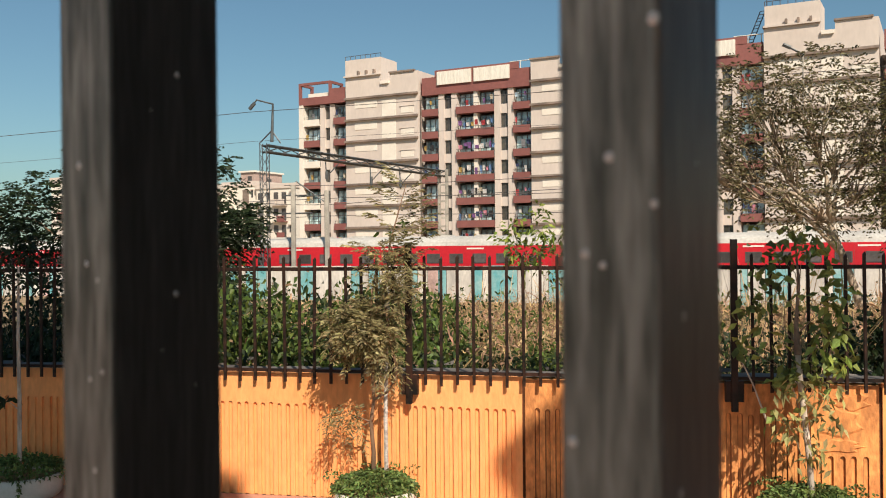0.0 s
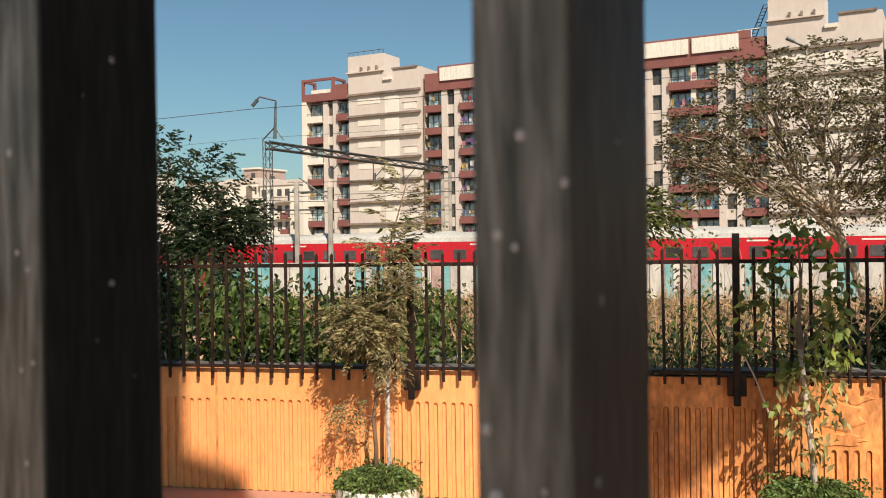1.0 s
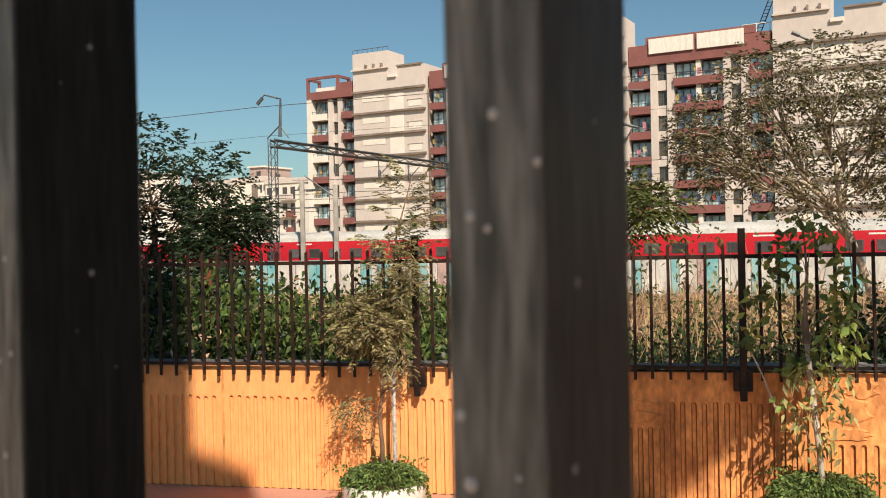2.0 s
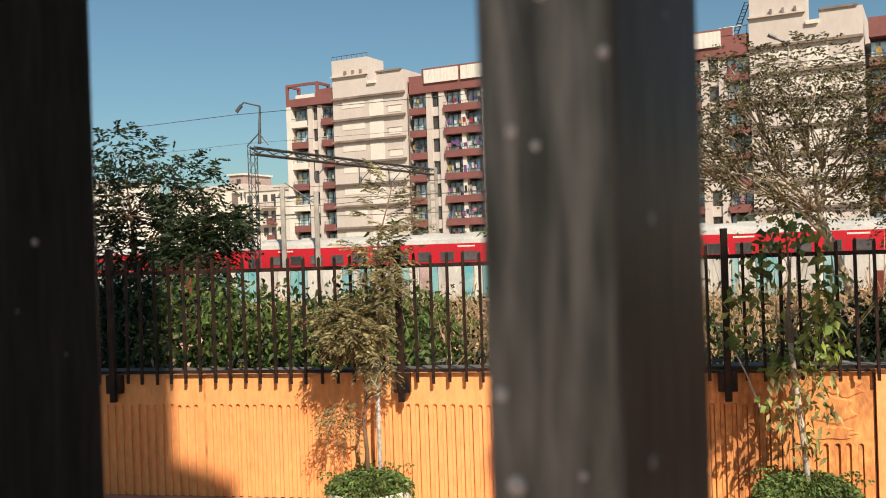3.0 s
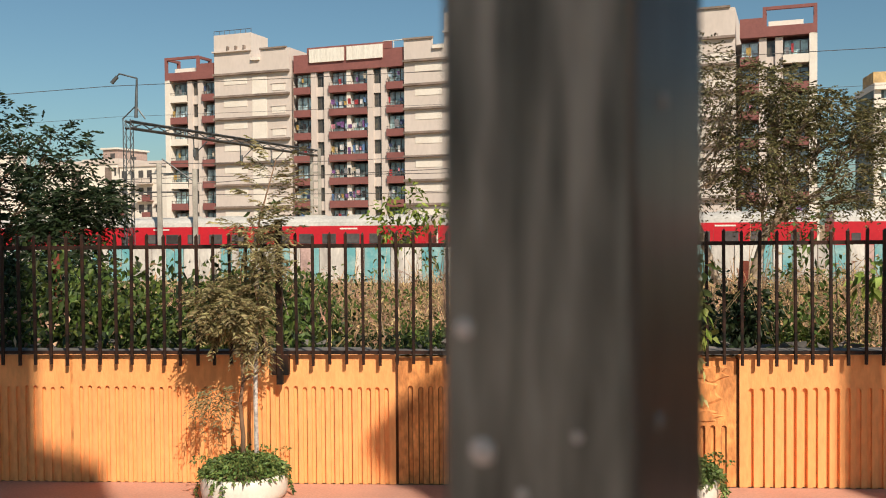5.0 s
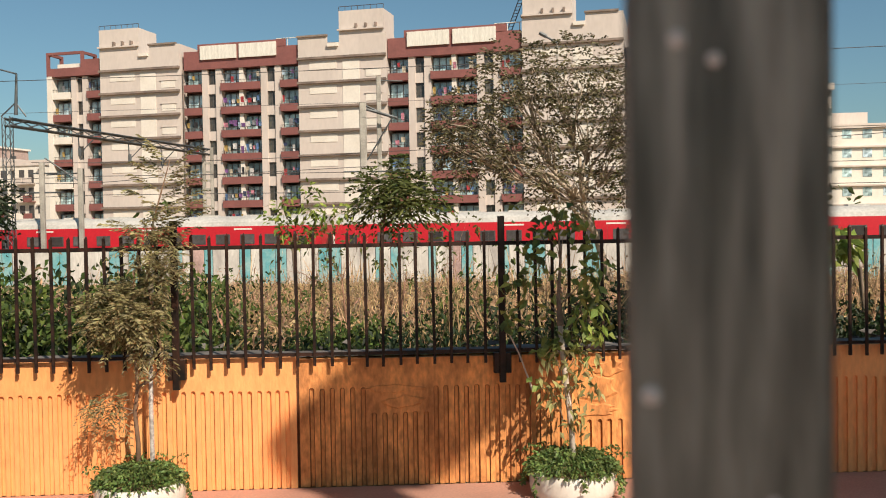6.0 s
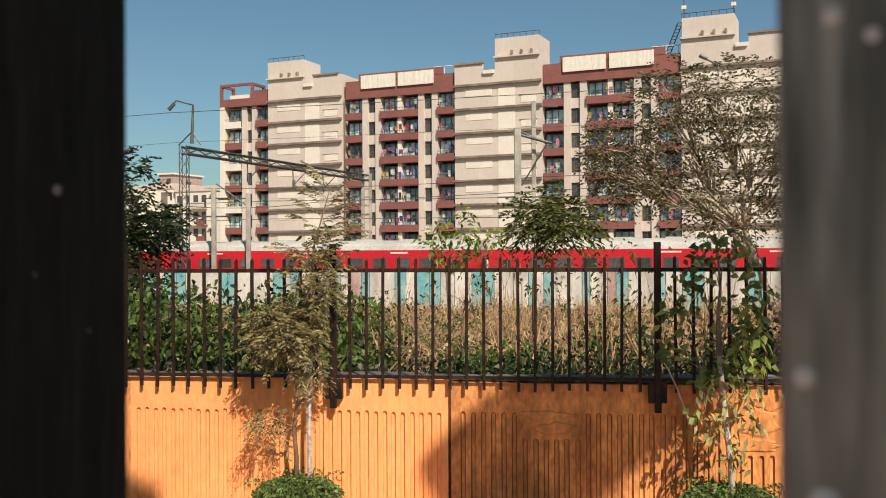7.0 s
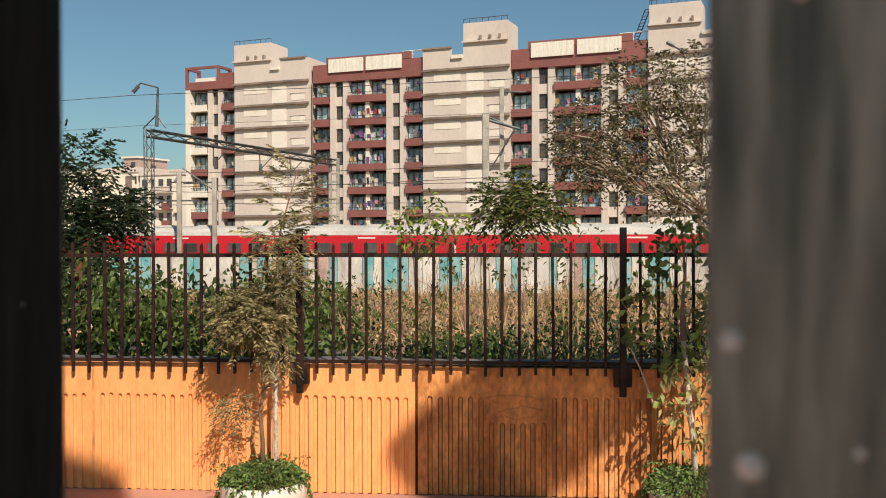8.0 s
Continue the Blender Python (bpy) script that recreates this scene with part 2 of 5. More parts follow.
# ---- mesh tools ----
class Mesh:
    """Collects boxes, tubes, leaves and quads into one mesh."""

    def __init__(self):
        self.v, self.f, self.n, self.slot = [], [], 0, []

    def add(self, verts, faces, slot=0):
        verts = np.asarray(verts, float).reshape(-1, 3)
        self.v.append(verts)
        for a in faces:
            self.f.append([i + self.n for i in a])
            self.slot.append(slot)
        self.n += len(verts)
        return self

    def box(self, lo, hi, slot=0, bevel=0.0):
        (a, b, c), (d, e, g) = lo, hi
        if bevel:
            k = bevel
            ring = [(a + k, b), (d - k, b), (d, b + k), (d, e - k), (d - k, e), (a + k, e), (a, e - k), (a, b + k)]
            vs = [(x, y, c) for x, y in ring] + [(x, y, g) for x, y in ring]
            fs = [[i, (i + 1) % 8, 8 + (i + 1) % 8, 8 + i] for i in range(8)] + [list(range(7, -1, -1)), list(range(8, 16))]
            return self.add(vs, fs, slot)
        vs = [(a, b, c), (d, b, c), (d, e, c), (a, e, c), (a, b, g), (d, b, g), (d, e, g), (a, e, g)]
        return self.add(vs, [(0, 3, 2, 1), (4, 5, 6, 7), (0, 1, 5, 4), (1, 2, 6, 5), (2, 3, 7, 6), (3, 0, 4, 7)], slot)

    def tube(self, path, radii, sides=6, slot=0):
        path = [Vector(p) for p in path]
        if not hasattr(radii, "__len__"):
            radii = [radii] * len(path)
        vs, fs = [], []
        for i, p in enumerate(path):
            way = (path[min(i + 1, len(path) - 1)] - path[max(i - 1, 0)]).normalized()
            side = way.cross(Vector((0, 0, 1)) if abs(way.z) < 0.9 else Vector((1, 0, 0))).normalized()
            up = side.cross(way)
            for k in range(sides):
                a = 2 * math.pi * k / sides
                vs.append(p + (side * math.cos(a) + up * math.sin(a)) * radii[i])
        for i in range(len(path) - 1):
            for k in range(sides):
                q = (k + 1) % sides
                fs.append((i * sides + k, i * sides + q, (i + 1) * sides + q, (i + 1) * sides + k))
        fs += [tuple(range(sides - 1, -1, -1)), tuple(range((len(path) - 1) * sides, len(path) * sides))]
        return self.add(vs, fs, slot)

    def leaves(self, base, way, length, width, droop=0.2, slot=0):
        """One folded diamond leaf at each base, along way."""
        base, way = np.asarray(base, float), np.asarray(way, float)
        n = len(base)
        way = way / np.maximum(np.linalg.norm(way, axis=1, keepdims=True), 1e-6)
        rnd = np.random.normal(size=(n, 3))
        side = np.cross(way, rnd)
        side /= np.maximum(np.linalg.norm(side, axis=1, keepdims=True), 1e-6)
        nor = np.cross(side, way)
        ln, wd = (np.broadcast_to(np.asarray(k, float), n)[:, None] for k in (length, width))
        sag = np.array([0, 0, -1.0]) * droop
        tip = base + (way + sag) * ln
        mid = base + (way + sag * 0.3) * ln * 0.45
        vs = np.stack([base, mid + side * wd / 2 + nor * wd * 0.15, tip, mid - side * wd / 2 + nor * wd * 0.15], 1).reshape(-1, 3)
        idx = np.arange(n)[:, None] * 4
        fs = np.concatenate([idx + [0, 1, 2], idx + [0, 2, 3]])
        return self.add(vs, fs.tolist(), slot)

    def data(self, name, mats, smooth=False, weld=False):
        me = bpy.data.meshes.new(name)
        me.from_pydata(np.concatenate(self.v).tolist(), [], self.f)
        if weld:
            bm = bmesh.new()
            bm.from_mesh(me)
            bmesh.ops.remove_doubles(bm, verts=bm.verts, dist=0.0004)
            bm.to_mesh(me)
            bm.free()
        for m in (mats if isinstance(mats, (list, tuple)) else [mats]):
            me.materials.append(m)
        if any(self.slot):
            me.polygons.foreach_set("material_index", self.slot)
        if smooth:
            me.polygons.foreach_set("use_smooth", [True] * len(me.polygons))
        me.update()
        return me


def part(name, mesh, mats, parent=None, label="", m=None, smooth=False):
    ob = new(name, mesh.data(name, mats, smooth) if isinstance(mesh, Mesh) else mesh)
    if parent:
        ob.parent = parent
    if m is not None:
        ob.matrix_basis = m
    return tagged(ob, label)


def thing(name, label, category, m=None, group="", kind=""):
    ob = new(name)
    ob.empty_display_size = 0.1
    if m is not None:
        ob.matrix_world = m
    return tagged(ob, label, category, group, kind)


def unit(n):
    v = np.random.normal(size=(n, 3))
    return v / np.linalg.norm(v, axis=1, keepdims=True)


# ---- ground ----
def ground_z(x, y):
    """Level paving before the wall, a bank behind it that falls to the railway land."""
    if y < 6.68:
        return -0.03
    rise = 0.55 - 0.047 * (y - 7.0) if y < 50 else -1.5
    return max(rise, -1.5)


def build_ground():
    ys = [-60, -20, -5, 0, 3, 6.0, 6.66, 6.70] + [7 + 0.9 * k for k in range(52)] + [60, 70, 90, 130, 200, 400, 900, 2500]
    xs = [-2500, -600, -200, -90, -50] + [-36 + 1.5 * k for k in range(49)] + [50, 90, 200, 600, 2500]
    vs = []
    for y in ys:
        for x in xs:
            z = ground_z(x, y)
            if 7 < y < 54:
                z += 0.16 * noise.noise(Vector((x * 0.3, y * 0.3, 0))) + 0.06 * noise.noise(Vector((x * 1.3, y * 1.3, 3)))
            vs.append((x, y, z))
    w = len(xs)
    fs = [(j * w + i, j * w + i + 1, (j + 1) * w + i + 1, (j + 1) * w + i) for j in range(len(ys) - 1) for i in range(w - 1)]
    ob = part("ground", Mesh().add(vs, fs), M_SOIL, None, "dry brown earth bank and railway land", smooth=True)
    tagged(ob, category="ground", kind="structure")
    p = part("pavement", Mesh().box((-14, -3.5, -0.03), (14, 6.615, 0.0)), M_PAVE, None, "pink paved walkway along the orange wall")
    tagged(p, category="pavement", kind="structure")


build_ground()

# ---- orange boundary wall ----
WALL_Y, WALL_TOP = 6.62, 0.930
JOINTS = [-9.07, -6.68, -4.29, -1.90, 0.487, 2.885, 5.27, 7.66, 10.05, 12.44]


def wall_panel(x0, x1, pitch, tops, depth=0.014, y=WALL_Y, top=WALL_TOP, floor=0, share=0.25):
    """A cast panel whose face has recessed flutes with rounded heads. tops: the height of the head by x."""
    me = Mesh()
    gap = 0.010
    a, b = x0 + gap, x1 - gap
    n = int((b - a - 0.05) / pitch)
    lead = (b - a - n * pitch) / 2
    half = pitch * share
    edge = a
    me.add([(a, y, 0), (a, y + 0.13, 0), (a, y + 0.13, top), (a, y, top)], [(0, 1, 2, 3)])
    me.add([(b, y, 0), (b, y + 0.13, 0), (b, y + 0.13, top), (b, y, top)], [(3, 2, 1, 0)])
    me.add([(a, y, top), (b, y, top), (b, y + 0.13, top), (a, y + 0.13, top)], [(0, 1, 2, 3)])
    me.add([(a, y + 0.13, 0), (b, y + 0.13, 0), (b, y + 0.13, top), (a, y + 0.13, top)], [(3, 2, 1, 0)])
    for k in range(n):
        cx = a + lead + (k + 0.5) * pitch + random.uniform(-0.003, 0.003)
        h = tops(cx) + random.uniform(-0.006, 0.006)
        l, r = cx - half, cx + half
        me.add([(edge, y, 0), (l, y, 0), (l, y, top), (edge, y, top)], [(0, 1, 2, 3)])
        d = y + depth * random.uniform(0.75, 1.15)
        inn = half * (0.66 if floor else 0.88)
        arc = [(cx + half * math.cos(t), h + half * math.sin(t)) for t in (math.pi * q / 6 for q in range(7))]
        arc_in = [(cx + inn * math.cos(t), h + inn * math.sin(t)) for t in (math.pi * q / 6 for q in range(7))]
        for (p, q), (pi, qi) in zip(zip(arc, arc[1:]), zip(arc_in, arc_in[1:])):
            me.add([(p[0], y, p[1]), (q[0], y, q[1]), (q[0], y, top), (p[0], y, top)], [(3, 2, 1, 0)])
            # With floor set, recess walls take the colour that holds grime and groove shade.
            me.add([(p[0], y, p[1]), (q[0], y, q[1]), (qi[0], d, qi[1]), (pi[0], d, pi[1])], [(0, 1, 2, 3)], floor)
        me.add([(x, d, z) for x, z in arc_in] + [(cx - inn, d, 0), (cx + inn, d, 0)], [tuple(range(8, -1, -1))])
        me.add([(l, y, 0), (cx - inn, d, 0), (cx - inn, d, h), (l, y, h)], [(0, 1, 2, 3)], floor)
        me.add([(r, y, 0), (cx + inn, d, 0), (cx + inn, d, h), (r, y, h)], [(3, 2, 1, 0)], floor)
        edge = r
    me.add([(edge, y, 0), (b, y, 0), (b, y, top), (edge, y, top)], [(0, 1, 2, 3)])
    return me


def build_wall():
    wall = thing("wall_boundary", "orange fluted concrete boundary wall beside the walkway", "wall", kind="structure")
    broken = lambda x: 0.50 if 0.98 < x < 1.42 else (0.42 if x > 2.48 else 0.685)
    for i, (x0, x1) in enumerate(zip(JOINTS, JOINTS[1:])):
        worn = i == 4
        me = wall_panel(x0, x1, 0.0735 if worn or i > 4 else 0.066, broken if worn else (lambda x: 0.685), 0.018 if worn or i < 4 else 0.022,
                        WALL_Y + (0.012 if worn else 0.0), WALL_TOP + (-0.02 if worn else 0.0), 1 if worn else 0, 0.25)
        part("panel", me.data("panel", [M_ORANGE_WORN, M_GRIME_SHADE] if worn else [M_ORANGE], weld=True), None, wall, "stained and patched orange panel" if worn else "")
    for cx, cz, w, h in ((1.16, 0.69, 0.24, 0.035), (1.22, 0.60, 0.20, 0.05), (2.62, 0.66, 0.20, 0.10), (2.70, 0.80, 0.15, 0.06), (2.60, 0.50, 0.20, 0.05)):
        ring = [(cx + w * math.cos(a) * random.uniform(0.6, 1.1), cz + h * math.sin(a) * random.uniform(0.5, 1.2)) for a in (2 * math.pi * q / 18 for q in range(18))]
        y0 = WALL_Y + 0.012
        me = Mesh().add([(x, y0 + 0.002, z) for x, z in ring] + [(cx + (x - cx) * 0.8, y0 - 0.009, cz + (z - cz) * 0.8) for x, z in ring],
                        [(i, (i + 1) % 18, 18 + (i + 1) % 18, 18 + i) for i in range(18)] + [tuple(range(18, 36))])
        part("plaster_patch", me, M_ORANGE_WORN, wall, "rough smeared plaster repair")
    for x in JOINTS[1:-1]:
        if x == -1.90:
            part("joint", Mesh().box((x - 0.018, WALL_Y + 0.004, 0), (x + 0.018, WALL_Y + 0.12, WALL_TOP - 0.002)), M_ORANGE_WORN, wall, "joint smeared over with orange plaster")
        else:
            part("joint", Mesh().box((x - 0.012, WALL_Y + 0.02, 0), (x + 0.012, WALL_Y + 0.12, WALL_TOP - 0.03)), M_GROOVE, wall)
    x = -9.0
    while x < 12.3:
        w = random.uniform(0.25, 0.7)
        z = WALL_TOP + random.uniform(0.004, 0.018)
        part("coping_stone", Mesh().box((x, WALL_Y + 0.045 + random.uniform(0, 0.02), WALL_TOP - 0.005), (x + w - 0.006, WALL_Y + 0.30, z), bevel=0.01), M_CONC, wall)
        x += w
    mound = Mesh()
    for _ in range(160):
        px, py = random.uniform(-6, 7), random.uniform(6.85, 7.6)
        s = random.uniform(0.03, 0.09)
        pts = [(px + random.uniform(-s, s), py + random.uniform(-s, s), 0.86 + random.uniform(0, s)) for _ in range(5)]
        mound.add(pts, [(0, 1, 2), (0, 2, 3), (0, 3, 4), (1, 2, 4), (0, 1, 4), (2, 3, 4)])
    r = part("rubble", mound, M_CONC, None, "grey rubble lying behind the wall's coping")
    tagged(r, category="rubble", kind="stuff")


build_wall()


# ---- black fence on the wall ----
def build_fence():
    fence = thing("fence", "black painted steel bar fence fixed along the orange wall", "fence", kind="structure")
    y = 6.572
    bar = Mesh().box((-0.0105, -0.010, -0.47), (0.0105, 0.010, 0.455), bevel=0.003)
    bar.add([(-0.0105, -0.010, 0.455), (0.0105, -0.010, 0.455), (0.0105, 0.010, 0.455), (-0.0105, 0.010, 0.455), (0.005, 0, 0.475)],
            [(0, 1, 4), (1, 2, 4), (2, 3, 4), (3, 0, 4)])
    bar_data = bar.data("bar", M_BLACK)
    post_data = Mesh().box((-0.023, -0.023, 0.73), (0.023, 0.023, 1.905), bevel=0.005).data("post", M_BLACK)
    box_data = Mesh().box((-0.062, -0.022, 0.795), (0.062, 0.040, 0.935), bevel=0.006).data("bracket", M_BLACK)
    x0 = -0.341
    for k in range(-4, 6):
        px = x0 + 2.28 * k
        post = part("post", post_data, None, fence, m=pose(px, y - 0.012, 0))
        part("bracket", box_data, None, fence, m=pose(px, y + 0.004, 0))
        for j in range(1, 19):
            part("bar", bar_data, None, fence,
                 m=pose(px + j * 0.12 + random.uniform(-0.004, 0.004), y + random.uniform(-0.003, 0.003), 1.335 + random.uniform(-0.008, 0.008),
                        random.uniform(-0.4, 0.4), random.uniform(-0.6, 0.6), random.uniform(-6, 6)))
    for z, h in ((1.713, 0.014), (0.953, 0.012)):
        me = Mesh()
        for k in range(-4, 6):
            px = x0 + 2.28 * k
            me.box((px, y + 0.008, z - h), (px + 2.28, y + 0.026, z + h), bevel=0.003)
        part("rail", me, M_BLACK, fence)


build_fence()


# ---- near bars ----
def build_near_fence():
    turn = -20.9
    fence = thing("near_fence", "dark grey flat steel bars with dried paint specks", "fence", pose(1.2496, 0.0769, 0, 0, 0, turn))
    d, pitch = 0.0353, 0.1329
    r = 0.0013

    def bar_data(w, sides):
        """A flat bar with rounded edges: dusty broad faces, narrow sides coloured for the light on them."""
        ring = []
        for cx, cy, a0 in ((-r, r, -90), (-r, d - r, 0), (-w + r, d - r, 90), (-w + r, r, 180)):
            for q in range(4):
                a = radians(a0 + 30 * q)
                ring.append((cx + r * math.cos(a), cy + r * math.sin(a)))
        n = len(ring)
        me = Mesh()
        vs = [(x, y, 0.0) for x, y in ring] + [(x, y, 2.5) for x, y in ring]
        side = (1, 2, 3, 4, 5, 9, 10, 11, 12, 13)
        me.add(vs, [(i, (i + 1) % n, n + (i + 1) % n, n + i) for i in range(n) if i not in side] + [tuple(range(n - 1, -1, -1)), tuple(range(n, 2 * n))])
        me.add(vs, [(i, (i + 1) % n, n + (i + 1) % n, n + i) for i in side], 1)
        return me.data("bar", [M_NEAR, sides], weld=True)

    # Bar -1 gets the shaded side colour, every other bar the lit one.
    data, wide = bar_data(0.0178, M_NEAR_LIT), bar_data(0.0196, M_NEAR_SHADED)
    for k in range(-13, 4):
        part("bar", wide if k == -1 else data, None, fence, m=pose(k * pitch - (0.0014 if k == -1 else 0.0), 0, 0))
    for z in (0.16, 2.36):
        part("rail", Mesh().box((-13.3 * pitch, 0.010, z - 0.02), (3.4 * pitch, 0.026, z + 0.02)), M_NEAR, fence)
    disc = Mesh()
    ringd = [(0.00095 * math.cos(2 * math.pi * q / 10), 0.00095 * math.sin(2 * math.pi * q / 10)) for q in range(10)]
    disc.add([(x, 0.0, y) for x, y in ringd] + [(x * 0.6, -0.0003, y * 0.6) for x, y in ringd],
             [(i, (i + 1) % 10, 10 + (i + 1) % 10, 10 + i) for i in range(10)] + [tuple(range(10, 20))])
    disc_data = disc.data("speck", M_SPECK, True)
    front = [(0.0085, 1.880, 1), (0.0130, 1.864, 0.9), (0.0098, 1.862, 0.7), (0.0155, 1.832, 1), (0.0138, 1.821, 1.35), (0.0008, 1.872, 0.8),
             (0.0007, 1.902, 1.2), (0.0100, 1.8175, 0.6), (0.0050, 1.8230, 0.5)]
    for off, z, s in front:
        part("speck", disc_data, None, fence, m=pose(-off, 0, z) @ Matrix.Scale(s, 4))
    for off, z, s in ((0.0121, 1.853, 1), (0.0098, 1.823, 1), (0.020, 1.88, 0.5)):
        part("speck", disc_data, None, fence, m=pose(0, off, z, 0, 0, 90) @ Matrix.Scale(s, 4))
    for off, z, s in ((0.0205, 1.910, 0.9), (0.0195, 1.854, 0.9), (0.012, 1.90, 0.3), (0.015, 1.84, 0.3), (0.026, 1.83, 0.3)):
        part("speck", disc_data, None, fence, m=pose(-pitch - 0.0014, off, z, 0, 0, 90) @ Matrix.Scale(s, 4))
    for off, z, s in ((0.012, 1.886, 1.1), (0.0095, 1.862, 0.8), (0.0055, 1.858, 0.7), (0.0085, 1.834, 0.7), (0.004, 1.836, 0.7), (0.007, 1.812, 0.8)):
        part("speck", disc_data, None, fence, m=pose(-pitch - 0.0014 - off, 0, z) @ Matrix.Scale(s, 4))


build_near_fence()


# ---- added shadow casters: behind the camera, out of view ----
def cast(x, z, y=-2.2):
    """The place in the plane y whose shadow falls at (x, z) on the orange wall."""
    k = (WALL_Y - y) / SUN_WAY.y
    return x - SUN_WAY.x * k, z - SUN_WAY.z * k


def slab(me, pts, y0, y1):
    n = len(pts)
    me.add([(x, y0, z) for x, z in pts] + [(x, y1, z) for x, z in pts],
           [tuple(range(n - 1, -1, -1)), tuple(range(n, 2 * n))] + [(i, (i + 1) % n, n + (i + 1) % n, n + i) for i in range(n)])


def build_shadow_casters():
    st = thing("wall_shadow_casters", "unseen added shadow casters behind the walkway", "building", kind="structure")
    # Invented slab for the left shadow; open below 6 m to let light in.
    ex, ez = cast(-2.16, 0.30)
    fx, fz = cast(-1.66, 0.12)
    block = Mesh()
    slab(block, [(-16, 6.0), (fx, 6.0), (fx, fz), (ex, ez), (ex, ez + 12.0), (-16, ez + 12.0)], -2.26, -2.2)
    for x in (-12, -7, -2.4, 2.4):
        part("pillar", Mesh().box((x - 0.2, -2.6, -0.03), (x + 0.2, -2.27, 6.0), bevel=0.03), M_CASTER, st)
    part("block", block, M_CASTER, st)
    # Invented slab, outlined backwards from the slanting shadow on the wall.
    stair = Mesh()
    pts = [(0.30, 0.41), (0.30, 0.28), (0.55, -0.06), (1.35, -0.06), (1.56, 0.13), (2.03, 0.58), (3.6, 2.1), (2.3, 2.1), (0.86, 0.91)]
    slab(stair, [cast(x, z) for x, z in pts], -2.26, -2.2)
    part("slanted_caster", stair, M_CASTER, st)
    # Invented slab for the shadow at the wall's right end.
    rx, rz = cast(3.62, 0.0)
    ax, az = cast(4.05, 0.60)
    bx, bz = cast(4.9, 1.6)
    tower = Mesh()
    slab(tower, [(rx, -0.03), (26, -0.03), (26, bz + 1), (bx, bz), (ax, az), (ax - 0.12, az - 0.02), (ax - 0.12, bz + 3), (rx, bz + 3)], -2.26, -2.2)
    part("tower", tower, M_CASTER, st)
    # Added out of view to block sun and sky from the near bars.
    part("light_block_wall", Mesh().box((1.75, -2.2, -0.03), (1.9, 0.80, 3.4)), M_LIGHT_BLOCK, st, "unseen added wall that keeps light off the bars")
    px, _ = cast(0.95, 0)
    part("caster_pillar", Mesh().box((px - 0.2, -2.6, -0.03), (px + 0.2, -2.25, cast(0, 0.9)[1])), M_CASTER, st)


build_shadow_casters()


# ---- plants ----
def grow(start, tips, r0, name_mat=None, wobble=0.12, sides=6, me=None, split=0.45):
    """Limbs from start to each tip, leaving the stem at varied heights."""
    me = me or Mesh()
    start = Vector(start)
    for tip, r in tips:
        tip = Vector(tip)
        mid = start.lerp(tip, split) + Vector((random.uniform(-1, 1), random.uniform(-1, 1), random.uniform(0, 0.8))) * (tip - start).length * wobble
        pts = [start, start.lerp(mid, 0.55), mid, mid.lerp(tip, 0.5) + Vector((random.uniform(-1, 1), random.uniform(-1, 1), random.uniform(-1, 1))) * (tip - start).length * wobble * 0.4, tip]
        me.tube(pts, [r, r * 0.8, r * 0.6, r * 0.4, r * 0.15], sides)
    return me


def fronds(me, bases, ways, length, pairs, leaf, width, droop=0.5):
    """Feathery leaves: leaflets in two rows along a drooping rib."""
    for b, w in zip(bases, ways):
        b, w = Vector(b), Vector(w).normalized()
        side = w.cross(Vector((0, 0, 1)))
        side = side.normalized() if side.length > 0.1 else Vector((1, 0, 0))
        ln = length * random.uniform(0.6, 1.2)
        pos, way = [], []
        for k in range(1, pairs + 1):
            t = k / pairs
            p = b + w * ln * t + Vector((0, 0, -1)) * droop * ln * t * t
            for s in (-1, 1):
                pos.append(p)
                way.append(side * s + w * 0.7 + Vector((0, 0, random.uniform(-0.5, 0.3))))
        lens = leaf * np.random.uniform(0.7, 1.2, len(pos)) * np.repeat(np.sin(np.linspace(0.5, 2.7, pairs)), 2)
        me.leaves(pos, way, lens, width, 0.2)
    return me


def pot(label, x, y, r=0.295, h=0.165, group="pots along the wall"):
    p = thing("planter_pot", label, "plant pot", pose(x, y, 0), group)
    prof = [(r * 0.90, 0.0), (r * 0.97, 0.02), (r, 0.06), (r, h * 0.7), (r * 0.985, h), (r * 0.95, h + 0.008), (r * 0.93, h - 0.01), (r * 0.9, h - 0.05), (0.01, h - 0.045)]
    n = 40
    me = Mesh()
    me.add([(q * math.cos(2 * math.pi * k / n), q * math.sin(2 * math.pi * k / n), z) for q, z in prof for k in range(n)],
           [(i * n + k, i * n + (k + 1) % n, (i + 1) * n + (k + 1) % n, (i + 1) * n + k) for i in range(len(prof) - 1) for k in range(n)])
    part("bowl", me, M_POT, p, smooth=True)
    soil = Mesh()
    soil.add([(0.9 * r * math.cos(2 * math.pi * k / 24), 0.9 * r * math.sin(2 * math.pi * k / 24), h - 0.03) for k in range(24)], [tuple(range(24))])
    part("soil", soil, M_SOIL, p)
    return p


